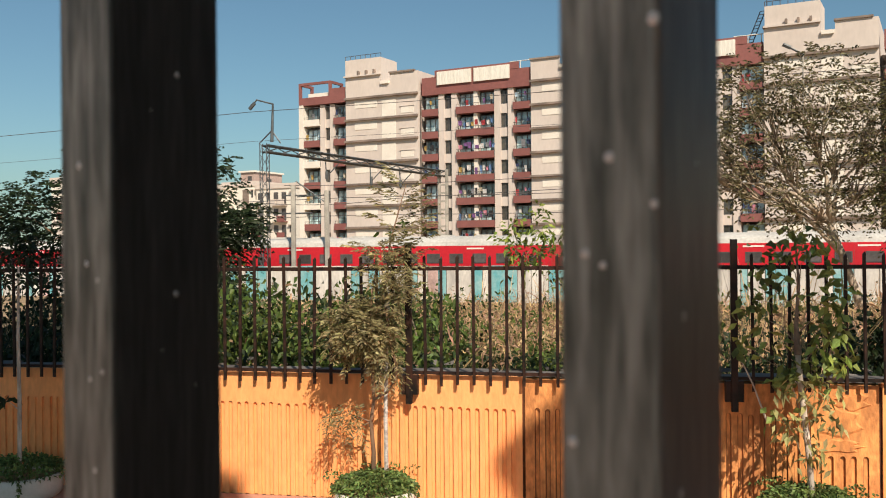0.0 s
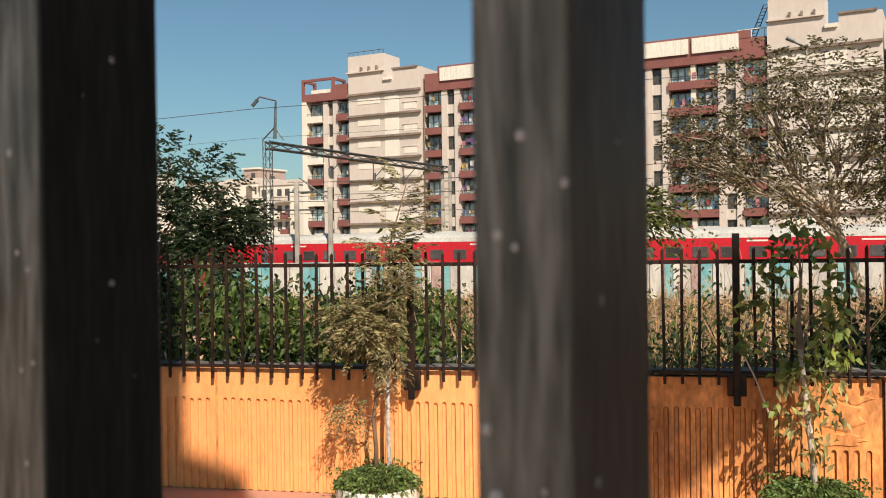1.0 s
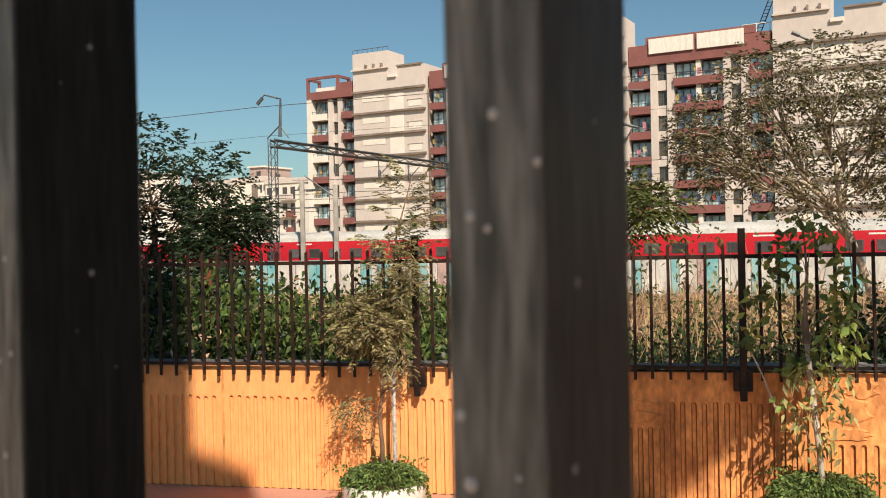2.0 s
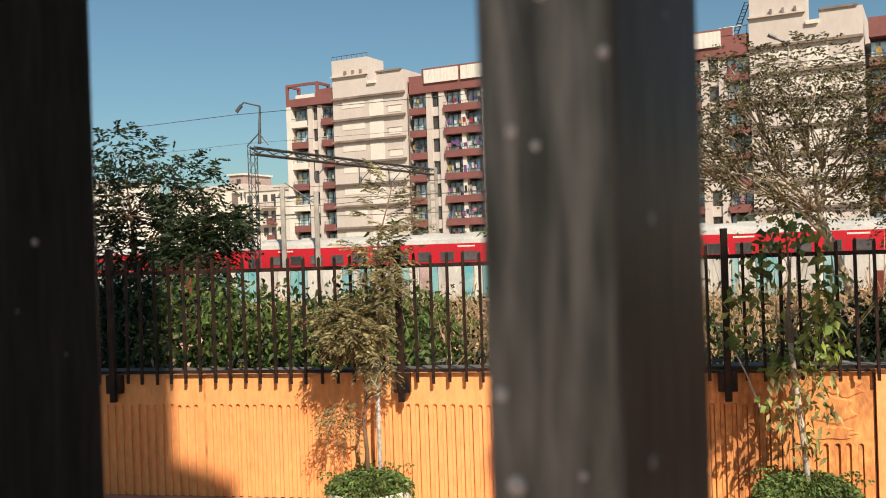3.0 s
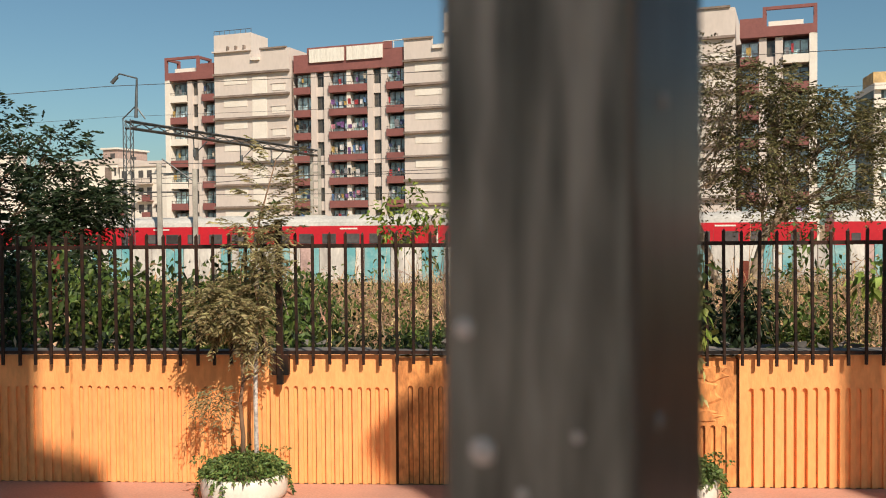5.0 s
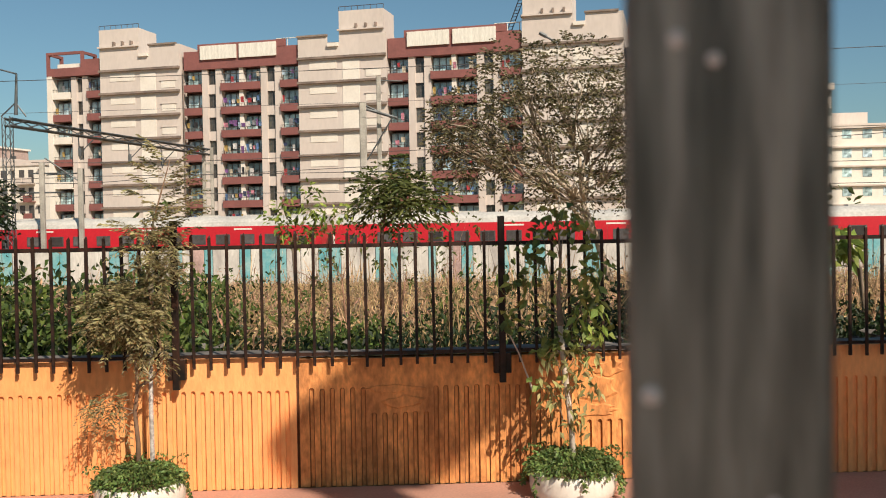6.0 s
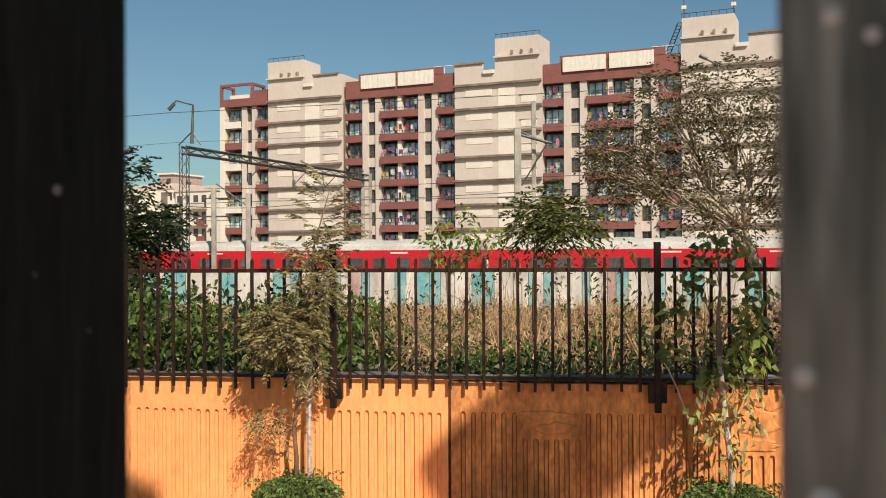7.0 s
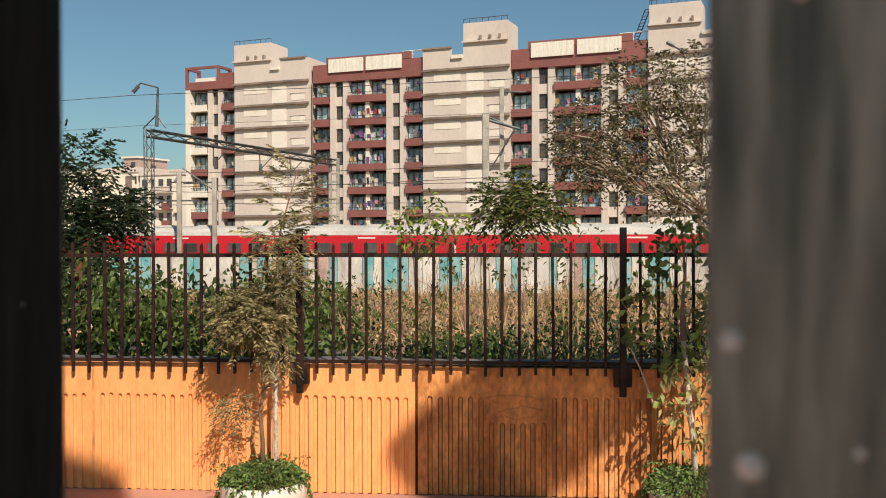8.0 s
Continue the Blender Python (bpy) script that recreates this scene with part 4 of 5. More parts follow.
def weeds():
    """Green shrubs, creepers and dry grass on the bank: nobody could count them."""
    def field(name, label, n, xs, ys, height, m, blade, width, clump=0, keep=None, spread=0.5):
        me = Mesh()
        x, y = np.random.uniform(*xs, n), np.random.uniform(0, 1, n) ** 1.3 * (ys[1] - ys[0]) + ys[0]
        ok = np.array([keep is None or keep(a, b) for a, b in zip(x, y)])
        x, y = x[ok], y[ok]
        g = np.array([ground_z(a, b) for a, b in zip(x, y)])
        patch = np.array([noise.noise(Vector((a * 0.45, b * 0.3, 7))) for a, b in zip(x, y)])
        h = height * np.clip(0.65 + patch, 0.15, 1.5) * np.random.uniform(0.4, 1.1, len(x))
        if clump:
            k = clump
            t = np.random.uniform(0.1, 1, (len(x), k))
            base = np.stack([np.repeat(x, k) + np.random.normal(0, spread * 0.3, len(x) * k), np.repeat(y, k) + np.random.normal(0, spread * 0.3, len(x) * k), np.repeat(g, k) + (t * h[:, None]).ravel()], 1)
            me.leaves(base, unit(len(base)) + [0, -0.2, 0], blade * np.random.uniform(0.6, 1.3, len(base)), width, 0.5)
        else:
            base = np.stack([x, y, g], 1)
            me.leaves(base, np.stack([np.random.normal(0, 0.35, len(x)), np.random.normal(0, 0.3, len(x)), np.ones(len(x))], 1), h, width, 0.0)
        ob = part(name, me, m, None, label)
        tagged(ob, category="vegetation", kind="stuff")

    # Bright and dry leaves end at the shade edge; dark leaf colour fills beyond.
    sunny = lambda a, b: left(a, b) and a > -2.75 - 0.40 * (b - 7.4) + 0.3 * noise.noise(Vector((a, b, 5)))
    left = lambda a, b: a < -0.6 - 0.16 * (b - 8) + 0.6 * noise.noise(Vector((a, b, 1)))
    right = lambda a, b: a > -1.2 and not left(a, b)
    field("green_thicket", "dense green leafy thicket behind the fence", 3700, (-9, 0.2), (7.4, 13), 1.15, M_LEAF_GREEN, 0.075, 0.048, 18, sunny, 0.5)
    field("dark_thicket", "dark green undergrowth behind the fence, shade in its leaf colour", 2600, (-11, 0.4), (7.2, 15), 1.05, M_LEAF_DARK_SHADE, 0.08, 0.048, 18, left, 0.5)
    field("dry_thicket", "brown dry leaves among the green thicket", 1100, (-9, 0.2), (7.2, 12), 0.75, M_RUSTWEED, 0.06, 0.03, 12, sunny, 0.5)
    n3 = lambda a, b, k, sx=0.7, sy=0.5: noise.noise(Vector((a * sx, b * sy, k)))
    field("green_weeds", "waist-high green weeds on the dry bank", 1500, (-1.5, 12), (7.3, 15), 0.75, M_WEED, 0.06, 0.032, 24, lambda a, b: n3(a, b, 4) > (0.20 if a < 3.6 else 0.34), 0.5)
    field("bright_weeds", "sunlit green weeds behind the fence", 1500, (-1.0, 10), (7.6, 12), 1.05, M_LEAF_GREEN, 0.06, 0.034, 24, lambda a, b: n3(a, b, 31, 0.9) > (0.24 if a < 3.9 else 0.42), 0.4)
    field("bright_clump", "bright leafy green weed clump behind the fence", 130, (0.35, 1.0), (8.6, 9.4), 0.85, M_LEAF_GREEN, 0.06, 0.036, 26, None, 0.4)
    field("dark_weeds", "dark green weeds along the foot of the fence", 1700, (-1.0, 12), (7.2, 10), 0.62, M_LEAF_DARK_SHADE, 0.06, 0.035, 20, lambda a, b: n3(a, b, 9) > (-0.1 if a < 3.2 else 0.25), 0.4)
    field("dry_weeds", "tangled straw-coloured dry weeds on the bank", 4600, (-8, 18), (9, 46), 1.0, M_STRAW, 0.12, 0.03, 13, lambda a, b: n3(a, b, 17, 0.4, 0.3) > -0.25, 0.7)
    field("pale_weeds", "pale pinkish dry seed heads on the bank", 2100, (-5, 16), (8.6, 34), 1.2, M_RUSTWEED, 0.09, 0.026, 16, lambda a, b: n3(a, b, 14, 0.5, 0.4) > 0.05, 0.5)
    field("brown_weeds", "dead brown undergrowth on the bank", 1500, (-6, 16), (8.5, 40), 0.6, M_DEAD, 0.10, 0.035, 14, lambda a, b: n3(a, b, 23) > -0.05, 0.6)
    field("dry_grass", "tall dry grass stalks on the bank", 13000, (-9, 20), (8.3, 40), 1.15, M_STRAW, 0.5, 0.016, 0, lambda a, b: n3(a, b, 40, 0.5, 0.4) > -0.1)
    field("far_scrub", "scattered low scrub on the railway land", 700, (-24, 28), (20, 52), 1.1, M_WEED, 0.16, 0.08, 14, lambda a, b: n3(a, b, 21, 0.3, 0.2) > 0.08, 0.9)
    field("wall_grass", "tall dry grass before the railway wall", 1500, (-24, 26), (38, 53), 2.3, M_STRAW, 0.5, 0.05, 0, lambda a, b: n3(a, b, 50, 0.3, 0.3) > 0.1)
    field("bare_stalks", "thin bare grey stalks on the bank", 420, (-2, 12), (8.5, 22), 1.5, M_TWIG, 0.5, 0.012, 0, None)

weeds()

for x, y, z0, z1, lean in ((3.34, 8.5, 0.45, 1.52, 4), (-2.86, 8.5, 0.4, 1.62, -3)):
    t = tagged(part("iron_stake", Mesh().box((-0.035, -0.01, 0), (0.035, 0.01, z1 - z0)).box((-0.035, -0.01, 0), (-0.02, 0.05, z1 - z0)), M_RUST, None,
                    "leaning rust-red angle iron stake in the weeds", m=pose(x, y, z0, 0, lean, 0)), category="stake")


# ---- railway wall, train, masts ----
RAIL = pose(0, 0, 0, 0, 0, -10)


def build_rail_wall():
    wall = thing("wall_railway", "whitewashed railway boundary wall with teal painted panels", "wall", RAIL @ pose(0, 54.5, 0), kind="structure")
    x, k = -62.0, 0
    pats = [(M_BW, 1.5), (M_TEAL, 0.85), (M_BW, 1.2), (M_BW, 0.95), (M_TEAL, 0.7), (M_PINK, 0.7)]
    order = [0, 4, 1, 2, 0, 4, 3, 1, 0, 3, 1, 3, 5, 4, 0, 4, 2, 1, 1, 0]
    while x < 62:
        m, w = pats[order[k % len(order)]]
        w *= random.uniform(0.45, 1.15)
        part("panel", Mesh().box((x + 0.02, 0, -1.55), (x + w - 0.02, 0.12, 0.72 + random.uniform(-0.03, 0.03)), bevel=0.02), m, wall)
        x += w
        k += 1
    part("footing", Mesh().box((-62, 0.03, -1.6), (62, 0.10, 0.66)), M_CONC, wall, "grey concrete backing")


build_rail_wall()


def coach_meshes():
    L, half = 22.6, 1.6
    body = Mesh()
    prof = [(-half + 0.06, -0.35), (-half, 0.0), (-half, 3.05), (half, 3.05), (half, 0.0), (half - 0.06, -0.35)]
    body.add([(0, y, z) for y, z in prof] + [(L, y, z) for y, z in prof], [tuple(range(6)), tuple(range(11, 5, -1))] + [(i, 6 + i, 6 + (i + 1) % 6, (i + 1) % 6) for i in range(6)])
    roof = Mesh()
    arc = [(-half * math.cos(math.pi * k / 10) * 1.0, 3.053 + 0.66 * math.sin(math.pi * k / 10) ** 0.75) for k in range(11)]
    roof.add([(0.05, y, z) for y, z in arc] + [(L - 0.05, y, z) for y, z in arc], [(i, i + 1, 12 + i, 11 + i) for i in range(10)] + [tuple(range(10, -1, -1)), tuple(range(11, 22))])
    for k in range(7):
        roof.box((1.6 + 3.1 * k, -0.45, 3.66), (2.9 + 3.1 * k, 0.45, 3.79))
    return body, roof


def build_train():
    train = thing("train", "red passenger train with cream roofs on the tracks", "train", RAIL @ pose(0, 59.5, -1.08))
    body, roof = coach_meshes()
    bd, rd = body.data("coach", M_RED), roof.data("coach_roof", M_ROOF)
    win = Mesh().box((-0.42, -0.03, 0), (0.42, 0.02, 0.54), bevel=0.02).box((-0.47, -0.022, -0.05), (0.47, 0.02, 0.59), 1).data("coach_window", [M_DARKG, M_FRAME])
    door = Mesh().box((-0.42, -0.03, 0), (0.42, 0.02, 2.05), bevel=0.02).box((-0.25, -0.045, 1.15), (0.25, 0.0, 1.75), 1).data("coach_door", [M_RED, M_DARKG])
    strip = Mesh().box((-0.6, -0.012, 0), (0.6, 0.01, 0.10)).data("lettering_bar", M_WHITE)
    under = Mesh()
    for q in (3.6, 19.0):
        for e in (-1.3, 1.3):
            under.tube([(q + e, -0.85, -0.75), (q + e, 0.85, -0.75)], 0.45, 14)
        under.box((q - 1.9, -1.0, -0.85), (q + 1.9, 1.0, -0.45))
    under.box((6.5, -1.2, -0.95), (16.2, 1.2, -0.35))
    ud = under.data("bogies", M_UNDER)
    for k in range(-3, 4):
        x = 10.5 + 23.5 * k
        c = part("coach", bd, None, train, m=pose(x, 0, 0))
        part("coach_roof", rd, None, c)
        part("bogies", ud, None, c)
        for j in range(11):
            part("coach_window", win, None, c, m=pose(3.2 + 1.62 * j, -1.6, 1.95))
        for q in (1.2, 21.4):
            part("coach_door", door, None, c, m=pose(q, -1.6, 0.65))
        for q in (4.0, 11.3, 17.5):
            part("lettering_bar", strip, None, c, m=pose(q, -1.6, 2.82))
    part("track_bed", Mesh().box((-90, -2.6, -1.6), (90, 2.6, -1.28)), M_CONC, None, "grey ballast bed under the train", m=RAIL @ pose(0, 59.5, 0))
    tagged(bpy.data.objects["track_bed"], category="track", kind="structure")


build_train()


def lattice(me, a, b, w, steps, r=0.04):
    """Four chords from a to b with zigzag bracing."""
    a, b = Vector(a), Vector(b)
    way = (b - a).normalized()
    s = way.cross(Vector((0, 0, 1)) if abs(way.z) < 0.9 else Vector((0, 1, 0))).normalized()
    u = s.cross(way)
    cor = [(s * i + u * j) * w / 2 for i, j in ((-1, -1), (1, -1), (1, 1), (-1, 1))]
    for c in cor:
        me.tube([a + c, b + c], r, 4)
    for k in range(steps):
        p, q = a.lerp(b, k / steps), a.lerp(b, (k + 1) / steps)
        for i in range(4):
            me.tube([p + cor[i], q + cor[(i + 1) % 4]], r * 0.6, 4)


def build_masts():
    g = thing("portal_gantry", "grey lattice steel railway gantry with a bracket mast", "gantry", pose(0, 0, 0))
    A, B = Vector((-23.9, 62, 8.95)), Vector((-15.9, 86, 8.8))
    me = Mesh()
    lattice(me, (A.x, A.y, -1.4), (A.x, A.y, 9.3), 0.5, 14, 0.035)
    part("near_mast", me, M_STEEL_G, g)
    me = Mesh()
    lattice(me, A, B, 0.46, 16, 0.07)
    part("boom", me, M_STEEL_G, g)
    me = Mesh()
    for q in (-0.36, 0.36):
        me.box((B.x + q - 0.14, B.y - 0.16, -1.4), (B.x + q + 0.14, B.y + 0.16, 9.2), bevel=0.03)
    for k in range(13):
        me.box((B.x - 0.30, B.y - 0.10, -0.9 + 0.78 * k), (B.x + 0.30, B.y + 0.10, -0.72 + 0.78 * k))
    part("far_mast", me, M_POLE, g, "pale battened concrete mast")
    me = Mesh()
    top = (-23.25, 62, 12.05)
    me.tube([(-23.35, 62, 9.4), top], [0.13, 0.07], 8)
    for q in (-0.9, 0.7):
        me.tube([(-23.35, 62, 10.2), (-23.4 + q, 62, 9.3)], 0.05, 5)
    me.tube([top, (-24.45, 62, 12.38), (-24.95, 62, 11.85)], [0.06, 0.06, 0.05], 6)
    me.tube([(-24.6, 62, 12.18), (-25.0, 62, 11.75)], 0.14, 8)
    part("bracket_mast", me, M_STEEL_G, g)
    for t in (0.28, 0.52, 0.7):
        me = Mesh()
        p = A.lerp(B, t)
        me.tube([p, p + Vector((0.1, 0, -1.9))], 0.05, 5)
        me.tube([p + Vector((0.1, 0, -1.5)), p + Vector((1.0, 0.2, -0.5))], 0.04, 5)
        me.tube([p + Vector((0.1, 0, -1.7)), p + Vector((0.1, 0, -1.1))], 0.13, 8)
        part("dropper", me, M_STEEL_G, g)

    def mast(name, label, x, y, z, w, arms):
        m = thing(name, label, "mast", pose(x, y, -1.45))
        part("pole", Mesh().box((-w / 2, -w / 2, 0), (w / 2, w / 2, z + 1.45), bevel=w * 0.12), M_POLE, m)
        for (a, b, r) in arms:
            part("arm", Mesh().tube([(a[0] - x, 0, a[1] + 1.45), (b[0] - x, 0, b[1] + 1.45)], r, 6), M_STEEL_G, m)

    mast("concrete_mast", "pale concrete railway mast with cross arms", -21.8, 62, 6.3, 0.30, [((-23.3, 4.35), (-20.4, 4.35), 0.06), ((-22.5, 5.6), (-20.8, 5.6), 0.05)])
    mast("concrete_mast", "pale concrete railway mast with a bracket", -19.35, 62, 5.9, 0.30, [((-21.6, 6.6), (-19.2, 4.9), 0.05), ((-21.5, 5.5), (-19.2, 5.6), 0.05)])
    mast("concrete_mast", "thick pale concrete mast carrying a steel cantilever", -0.95, 62, 10.0, 0.46, [((-0.9, 9.6), (1.3, 8.95), 0.10), ((-0.9, 9.85), (0.9, 9.0), 0.06), ((-0.7, 6.2), (1.0, 9.0), 0.05), ((-2.3, 5.45), (1.6, 5.45), 0.06)])
    mast("thin_mast", "thin pale mast with a short top arm", 0.1, 62.8, 11.8, 0.30, [((0.1, 11.55), (1.7, 11.5), 0.05), ((0.1, 5.3), (1.9, 5.0), 0.05)])
    mast("street_lamp", "tall thin lamp post with an arm", 14.8, 78, 17.0, 0.13, [((14.8, 16.9), (13.6, 17.6), 0.09), ((13.9, 17.45), (13.3, 17.75), 0.16)])
    wires = [((-90, 66, 9.4), (-25.1, 62, 11.55), (60, 56, 13.6)), ((-90, 67, 7.6), (-25.1, 63, 9.6), (70, 55, 11.4)), ((-90, 70, 5.2), (-19, 66, 5.6), (70, 52, 5.9)),
             ((-90, 70, 3.9), (-19, 66, 4.3), (70, 52, 4.4)), ((-24, 62, 5.1), (-15, 63, 5.3), (40, 55, 7.6)), ((-24, 66, 6.6), (0, 64, 6.9), (60, 55, 8.9))]
    for k, (a, b, c) in enumerate(wires):
        me = Mesh()
        for p, q in ((a, b), (b, c)):
            p, q = Vector(p), Vector(q)
            me.tube([p.lerp(q, t / 10) - Vector((0, 0, 1.0 * (t / 10) * (1 - t / 10))) for t in range(11)], 0.012 if k == 1 else 0.022, 4)
        tagged(part("overhead_wire", me, M_WIRE, None, "thin dark overhead railway wire"), category="wire", group="overhead wires")


build_masts()


# ---- buildings ----
def build_apartments():
    D, turn = 109.5, radians(-17)
    nx, ny = -math.sin(turn), math.cos(turn)
    b = thing("apartment_building", "eight storey cream and maroon apartment block", "building", Matrix.Translation((nx * D, ny * D, 0)) @ pose(0, 0, 0, 0, 0, -17))
    base, top = -1.5, 22.6
    floors = [19.6 - 3.0 * k for k in range(7)]
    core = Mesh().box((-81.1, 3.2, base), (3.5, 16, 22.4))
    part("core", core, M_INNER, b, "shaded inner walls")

    def slab_section(s0, s1, t0, t1, tz, tmax):
        part("wall", Mesh().box((s0, 0, base), (s1, 15, 24.6)), M_CREAM, b)
        gap = (t1, t1 + 1.5) if s1 - t1 > 2 else (t0 - 1.6, t0)
        part("roof_parapet", Mesh().box((s0, 0, 24.6), (gap[0], 0.25, tz)).box((gap[0], 0, 24.6), (gap[1], 0.25, tz - 0.85)).box((gap[1], 0, 24.6), (s1, 0.25, tz)), M_CREAM, b)
        part("roof_outlet", Mesh().box((gap[0] + 0.1, -0.3, tz - 1.35), (gap[1] - 0.1, 0.0, tz - 0.95)), M_CREAM_L, b)
        part("roof_parapet", Mesh().box((s0, 0.25, 24.6), (s0 + 0.25, 15, tz)), M_CREAM, b)
        part("roof_parapet", Mesh().box((s1 - 0.25, 0.25, 24.6), (s1, 15, tz)), M_CREAM, b)
        part("parapet_cap", Mesh().box((s0 - 0.1, -0.2, tz), (s0 + (t0 - s0 - 1.6 if t0 - s0 > 2 else 0.1) + 0.05, 0.3, tz + 0.22)), M_LEDGE, b)
        if s1 - t1 > 2:
            part("parapet_cap", Mesh().box((t1 + 1.4, -0.2, tz), (s1 - 0.5, 0.3, tz + 0.22)), M_LEDGE, b)
        part("stair_head", Mesh().box((t0, 0.05, 24.6), (t1, 4.4, tmax)).box((t0 - 0.1, -0.35, tmax - 2.45), (t1 + 0.1, 0.05, tmax - 2.25)), M_CREAM, b)
        rail = Mesh()
        n = int((t1 - t0) / 0.8)
        for k in range(n + 1):
            x = t0 + (t1 - t0) * k / n
            rail.tube([(x, 0.15, tmax), (x, 0.15, tmax + 0.55)], 0.04, 4)
        rail.tube([(t0, 0.15, tmax + 0.55), (t1, 0.15, tmax + 0.55)], 0.04, 4)
        part("roof_rail", rail, M_WIRE, b)
        for k in range(3):
            x = t0 + (t1 - t0) * (0.4 + 0.22 * k)
            part("spout", Mesh().box((x - 0.12, -0.4, tmax - 2.25), (x + 0.12, 0.05, tmax - 1.7)), M_LEDGE, b)
        w = s1 - s0
        for z in [22.6] + floors:
            part("ledge", Mesh().box((s0 - 0.05, -0.42, z), (s1 + 0.02, 0.0, z + 0.28)), M_LEDGE, b)
            part("infill", Mesh().box((s0 + 0.13 * w, -0.05, z - 1.25), (s0 + 0.44 * w, 0, z - 0.3)), M_CREAM_L, b)
            part("infill", Mesh().box((s0 + 0.51 * w, -0.06, z - 2.75), (s0 + 0.70 * w, 0, z - 0.35)), M_CREAM_L, b)
            part("infill", Mesh().box((s0 + 0.77 * w, -0.05, z - 2.4), (s0 + 0.94 * w, 0, z - 1.55)), M_CREAM_L, b)
            part("window_hood", Mesh().box((s0 + 0.755 * w, -0.12, z - 1.5), (s0 + 0.955 * w, 0, z - 1.42)), M_CREAM, b)

    slab_section(-72.9, -61.2, -72.95, -67.1, 25.75, 28.2)
    slab_section(-44.8, -33.3, -39.35, -33.6, 25.4, 28.35)
    slab_section(-16.6, -4.9, -16.5, -10.7, 26.0, 28.5)

    def frame_data(w, h, n):
        """A welded frame with n lights."""
        me, t, d = Mesh(), 0.055, 0.05
        xs = [0.0]
        for k in range(n):
            a, c = w * k / n, w * (k + 1) / n
            xs += [a + t, c - t]
        xs.append(w)
        zs = [0.0, 0.08, h - 0.08, h]
        hole = lambda i, j: 0 <= i < len(xs) - 1 and 0 <= j < 3 and i % 2 == 1 and j == 1
        inside = lambda i, j: 0 <= i < len(xs) - 1 and 0 <= j < 3 and not hole(i, j)
        for i in range(len(xs) - 1):
            for j in range(3):
                if hole(i, j):
                    continue
                a, c, e, g = xs[i], xs[i + 1], zs[j], zs[j + 1]
                me.add([(a, -d, e), (c, -d, e), (c, -d, g), (a, -d, g)], [(0, 1, 2, 3)])
                for di, dj, p, q in ((-1, 0, (a, e), (a, g)), (1, 0, (c, g), (c, e)), (0, -1, (c, e), (a, e)), (0, 1, (a, g), (c, g))):
                    if not inside(i + di, j + dj):
                        me.add([(p[0], -d, p[1]), (q[0], -d, q[1]), (q[0], 0, q[1]), (p[0], 0, p[1])], [(3, 2, 1, 0)])
        return me.data("window", M_FRAME, weld=True)

    cache = {}

    def window(s0, s1, y, z, h, n, glass=M_GLASS):
        key = (round(s1 - s0, 2), h, n)
        if key not in cache:
            cache[key] = frame_data(s1 - s0, h, n), Mesh().box((0.01, 0.004, 0.01), (s1 - s0 - 0.01, 0.05, h - 0.01)).data("pane", glass)
        win = part("window", cache[key][0], None, b, m=pose(s0, y, z))
        part("pane", cache[key][1], None, win)

    def balcony(s0, s1, z, maroon=True, clothes=0.0, divider=None):
        bal = part("balcony", Mesh().box((s0, 0.25, z - 0.12), (s1, 2.7, z + 0.02)).box((s0, 0.25, z + 0.02), (s1, 0.40, z + 0.80)), M_MAROON if maroon else M_CREAM_L, b)
        rail = Mesh()
        for x in np.arange(s0 + 0.15, s1, 0.45):
            rail.tube([(x, 0.33, z + 0.8), (x, 0.33, z + 1.15)], 0.02, 3)
        rail.tube([(s0, 0.33, z + 1.15), (s1, 0.33, z + 1.15)], 0.03, 4)
        part("balcony_rail", rail, M_FRAME, bal)
        if divider:
            part("divider", Mesh().box((divider - 0.28, 0.6, z + 0.02), (divider + 0.28, 3.0, z + 2.86)), M_CREAM_L, bal)
        if clothes:
            x = s0 + 0.2
            while x < s1 - 0.4:
                w, h = random.uniform(0.25, 0.6), random.uniform(0.4, 1.0)
                if random.random() < clothes:
                    zt = z + random.uniform(1.6, 2.1)
                    part("garment", Mesh().add([(x, 0.55, zt), (x + w, 0.5, zt), (x + w * 0.95, 0.6, zt - h), (x + 0.05, 0.55, zt - h * 0.95),
                                                (x, 0.585, zt), (x + w, 0.535, zt), (x + w * 0.95, 0.635, zt - h), (x + 0.05, 0.585, zt - h * 0.95)],
                                               [(0, 3, 2, 1), (4, 5, 6, 7), (0, 1, 5, 4), (1, 2, 6, 5), (2, 3, 7, 6), (3, 0, 4, 7)]), random.choice(M_CLOTH), bal)
                x += w + random.uniform(0.02, 0.3)

    def column(s0, s1):
        part("pier", Mesh().box((s0, 0.55, base), (s1, 3.3, 22.4)), M_CREAM, b)

    def narrow(s0, s1):
        for z in floors + [floors[-1] - 3.0]:
            part("spandrel", Mesh().box((s0, 0.75, z - 0.45), (s1, 3.3, z + 0.75)), M_CREAM, b)
            window(s0, s1, 1.0, z + 0.75, 1.8, 2, M_GLASS_DARK)

